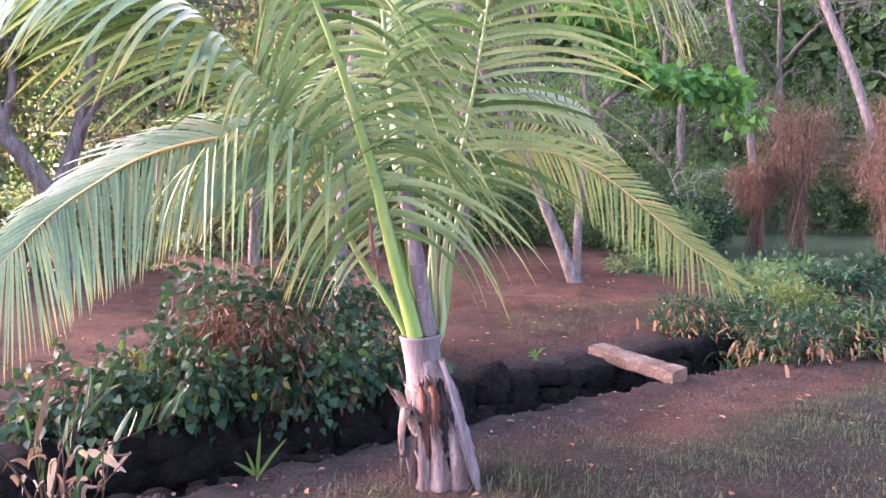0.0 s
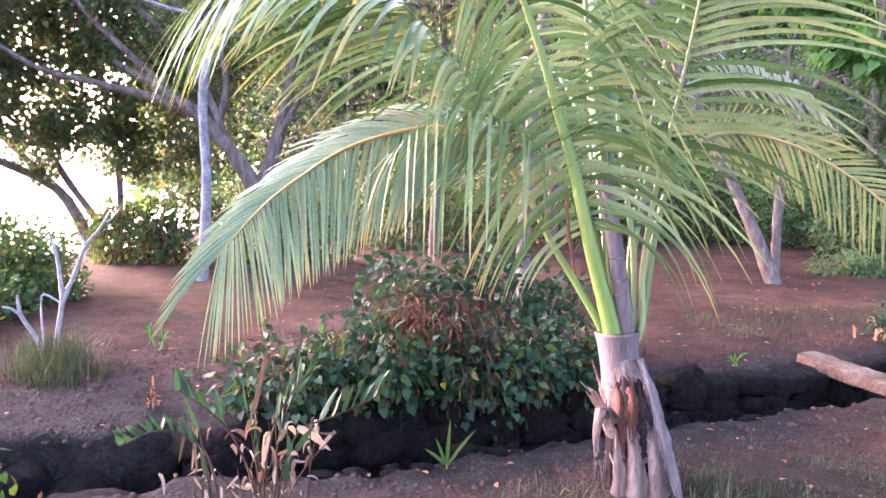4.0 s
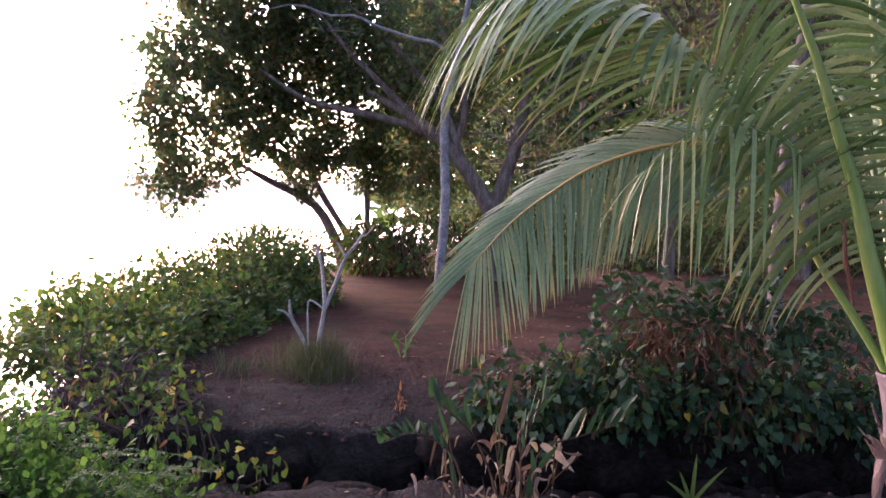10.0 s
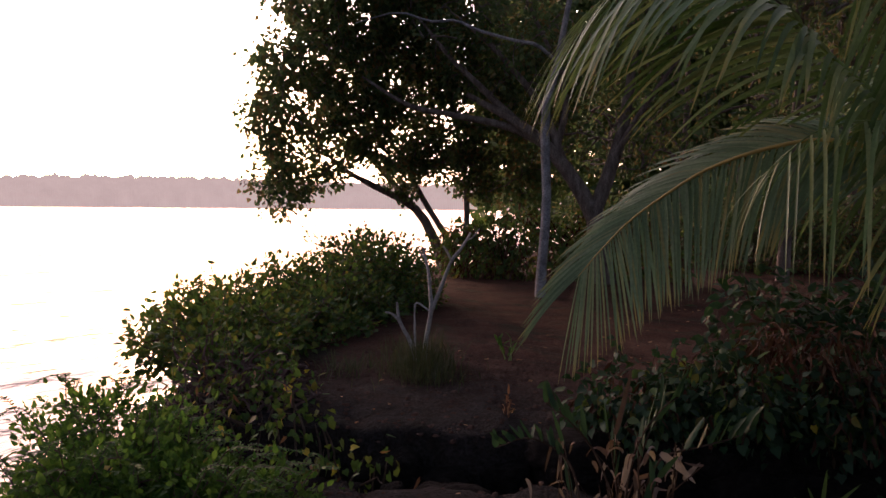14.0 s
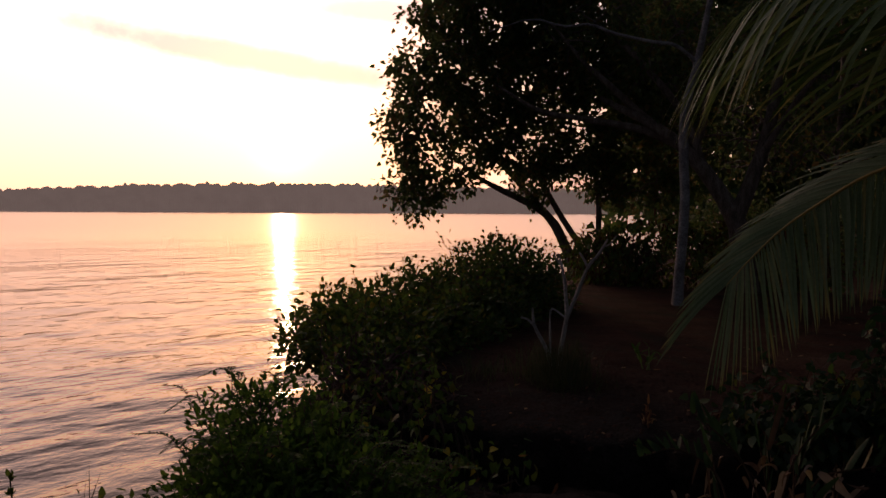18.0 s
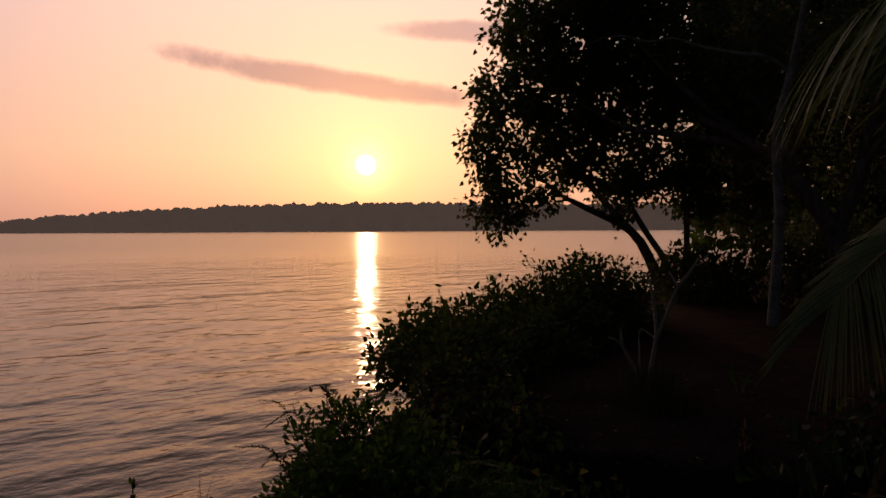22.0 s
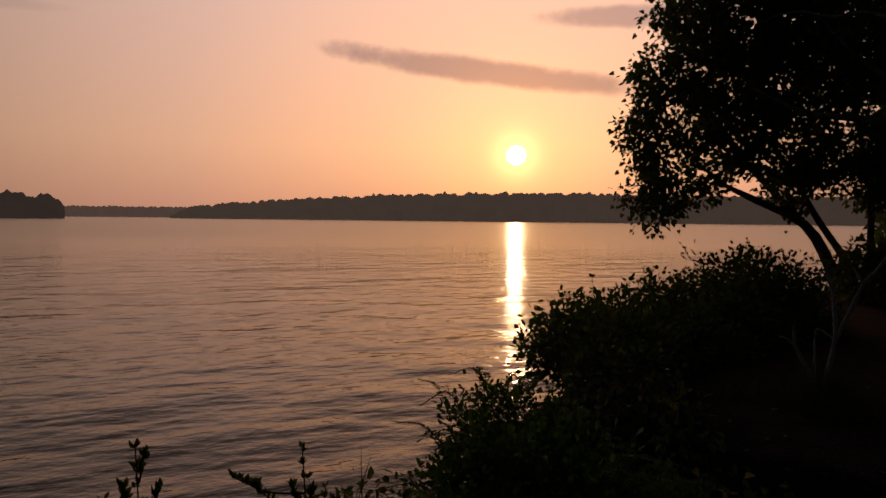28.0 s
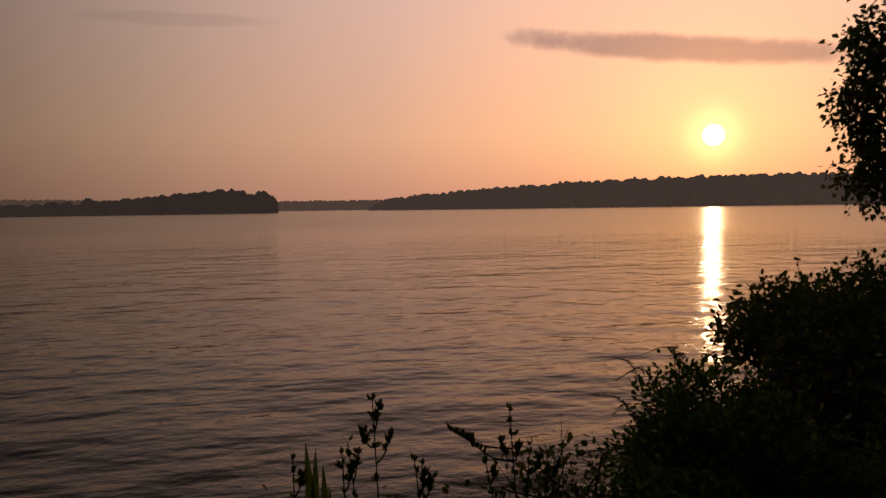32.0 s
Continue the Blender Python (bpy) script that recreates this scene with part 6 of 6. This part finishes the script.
tuft("tall dry grass tuft round the dead sapling", -4.28, 4.1, 420, 0.40, 0.14, 21, "grass")
tuft("tall dry grass tuft round the dead sapling", -4.1, 3.95, 260, 0.32, 0.15, 22, "grass")
tuft("tall dry grass tuft round the dead sapling", -3.9, 3.85, 110, 0.24, 0.13, 23)
tuft("small grass tuft on the earth bank", -4.75, 3.75, 120, 0.22, 0.12, 24)
tuft("small grass tuft near the palm", 0.45, 3.2, 160, 0.16, 0.14, 25)
tuft("small grass tuft near the palm", -0.35, 3.1, 90, 0.12, 0.12, 26)


# ---- worn lawn and litter ----
def lawn():
    rng = np.random.default_rng(31)
    n = 66000
    x, y = rng.uniform(-0.3, 5.2, n), rng.uniform(1.6, 7.2, n)
    d = -line_distance(x, y, NEAR_EDGE)
    dens = smooth01(-d - 0.55 * smooth01(x, 0.8, 1.6), 0.35, 0.9) * (0.42 + 0.45 * wave(x, y, 1.7, 0.7) + 0.3 * wave(x, y, 4.3, 0.2)) * smooth01(x, -0.3, 0.9)
    keep = rng.uniform(0, 1, n) < np.clip(dens + 0.08 * (d < -0.4), 0, 1)
    x, y = x[keep], y[keep]
    p = np.stack([x, y, ground_height(x, y) - 0.01], -1)
    m = len(p)
    b = Build()
    blades(b, p, directions(rng, m, 1.3, 0.55), rng.uniform(0.02, 0.062, m) * (1 + 0.6 * np.clip(wave(p[:, 0], p[:, 1], 2.3, 0.9), 0, 1)), rng.uniform(0.003, 0.007, m), rng.uniform(0.2, 1.6, m), 3, None, rng, 0.1)
    n = 5000
    x, y = rng.uniform(0.8, 4.6, n), rng.uniform(6.4, 9.5, n)
    d = -line_distance(x, y, NEAR_EDGE)
    keep = (d > 0.9) & (rng.uniform(0, 1, n) < 0.35 + 0.4 * wave(x, y, 1.4, 0.2))
    p = np.stack([x, y, ground_height(x, y) - 0.01], -1)[keep]
    m = len(p)
    blades(b, p, directions(rng, m, 1.3, 0.55), rng.uniform(0.05, 0.13, m), rng.uniform(0.004, 0.008, m), rng.uniform(0.2, 1.6, m), 3, None, rng, 0.1)
    tagged(part("grass", b, M["grass"], None, "short sparse worn grass on bare earth", kind="stuff"), category="grass")
    n = 800
    x, y = rng.uniform(-4.5, 5.5, n), rng.uniform(1.8, 13.0, n)
    p = np.stack([x, y, ground_height(x, y) + 0.006], -1)
    b = Build()
    scatter(b, LEAF, p, directions(rng, n, 0.0) * (1, 1, 0.1), directions(rng, n, 4.0), rng.uniform(0.02, 0.07, n), 0.9)
    tagged(part("leaf_litter", b, M["dead"], None, "scattered pale dry fallen leaves", kind="stuff"), category="leaf litter")
    n = 7000
    x, y = rng.uniform(-6.0, 4.0, n), rng.uniform(1.8, 8.0, n)
    d = -line_distance(x, y, NEAR_EDGE)
    k = (d > -0.9) & (d < np.where(x < -2.4, 2.6, 1.3)) & (rng.uniform(0, 1, n) < 0.8)
    b = Build()
    for px, py, pz in zip(x[k], y[k], ground_height(x[k], y[k])):
        s = rng.uniform(0.006, 0.02) if rng.random() < 0.9 else rng.uniform(0.014, 0.026)
        v = np.array([(-1, -1, 0), (1, -1, 0), (1, 1, 0), (-1, 1, 0), (-0.5, -0.5, 0.9), (0.6, -0.5, 0.8), (0.5, 0.6, 0.9), (-0.6, 0.5, 0.8)]) * s * rng.uniform(0.6, 1.3, 3)
        b.add(v + (px, py, pz - 0.2 * s), [(0, 1, 5, 4), (1, 2, 6, 5), (2, 3, 7, 6), (3, 0, 4, 7), (4, 5, 6, 7)])
    tagged(part("pebbles", b, M["clod"], None, "loose clods and pebbles on the ditch banks", kind="stuff"), category="pebbles")


lawn()


# ---- seed stalks on the lake bank ----
def seed_stalk(tips, seed, label="dark seed stalk with small upright leaves on the lake bank"):
    """A stem to the first tip and forks to the others, each topped with a spike of small leaves."""
    rng = np.random.default_rng(seed)
    tips = [np.array(q, float) for q in tips]
    x, y = tips[0][0], tips[0][1] + 0.06
    z = max(float(ground_height(x, y)), WATER)
    ob = thing("seed_stalk", label, "weed", (x, y, z), "seed stalks on the bank")
    base = np.array([x, y, z - 0.05])
    main = curve([base, base * 0.5 + tips[0] * 0.5 + (rng.normal(0, 0.02), rng.normal(0, 0.03), 0), tips[0]], 16)
    lines = [main]
    for e in tips[1:]:
        low = main[:, 2] < e[2] - 0.08
        p = main[max(3, int(low.sum()) - 1)]
        lines.append(curve([p, p * 0.5 + e * 0.5 - (0, 0, 0.03), e], 12))
    for l in lines:
        stem = part("stem", tube(Build(), l, [0.006, 0.003], 5), M["twig"], ob)
        b = Build()
        n = 26
        k = np.sort(rng.integers(len(l) * 5 // 8, len(l), n))
        spread = np.concatenate([rng.normal(0, 0.55, (n, 2)), np.full((n, 1), 1.0)], 1)
        scatter(b, LEAF, l[k] + rng.normal(0, 0.004, (n, 3)), spread, directions(rng, n), rng.uniform(0.028, 0.05, n), 0.85)
        part("foliage", b, M["green_c"], stem, kind="stuff")


seed_stalk([(-3.63, -0.806, 0.489), (-3.63, -0.775, 0.45), (-3.626, -0.718, 0.30), (-3.632, -0.864, 0.334)], 600)
seed_stalk([(-3.539, -0.124, 0.42), (-3.596, -0.419, 0.32), (-3.574, -0.33, 0.27), (-3.529, -0.082, 0.25), (-3.55, -0.17, 0.26)], 601)
for k, q in enumerate([(-3.632, -0.932, 0.285), (-3.616, -0.60, 0.17), (-3.62, -0.56, 0.14), (-3.632, -0.96, 0.22), (-3.6, -1.2, 0.22), (-3.57, -0.25, 0.2), (-3.53, -0.02, 0.24), (-3.5, 0.06, 0.22)]):
    seed_stalk([q, (q[0] + 0.02, q[1] + 0.05, q[2] - 0.06)], 610 + k)
tuft("thin dry seeding grass on the lake bank", -3.52, 0.0, 34, 0.85, 0.07, 27, "dry_grass")


def strap_weed(x, y, seed):
    """A few stiff broad upright leaves."""
    rng = np.random.default_rng(seed)
    z = max(float(ground_height(x, y)), WATER)
    ob = thing("strap_weed", "dark weed with stiff broad upright leaves", "weed", (x, y, z))
    for dy, h, w in ((-0.05, 0.98, 0.05), (0.0, 1.02, 0.055), (0.05, 0.9, 0.05), (0.09, 0.8, 0.04)):
        q = Build()
        blades(q, np.array([[x + rng.normal(0, 0.02), y + dy, z - 0.05]]), np.array([[0.0, rng.normal(0, 0.06), 1.0]]), np.array([h * (0.3 - z + 0.02)]), np.array([w * 1.3]), np.array([rng.uniform(0, 0.15)]), 7, np.array([[1.0, 0.1, 0.0]]), rng, 0.3)
        part("leaf_blade", q, M["green_c"], ob)


strap_weed(-3.63, -1.075, 625)
shrub("bank_weeds", "low dark weeds along the lake bank", (-3.55, -0.2, -0.5), [(-3.6, 0.3, -0.1, 0.35, 0.4, 0.3), (-3.5, -0.2, -0.25, 0.35, 0.4, 0.3), (-3.55, -0.9, -0.3, 0.3, 0.5, 0.28)], 110, 16, 0.05, 0.1, 620, "green_c", LEAF, stems=30, category="weeds")
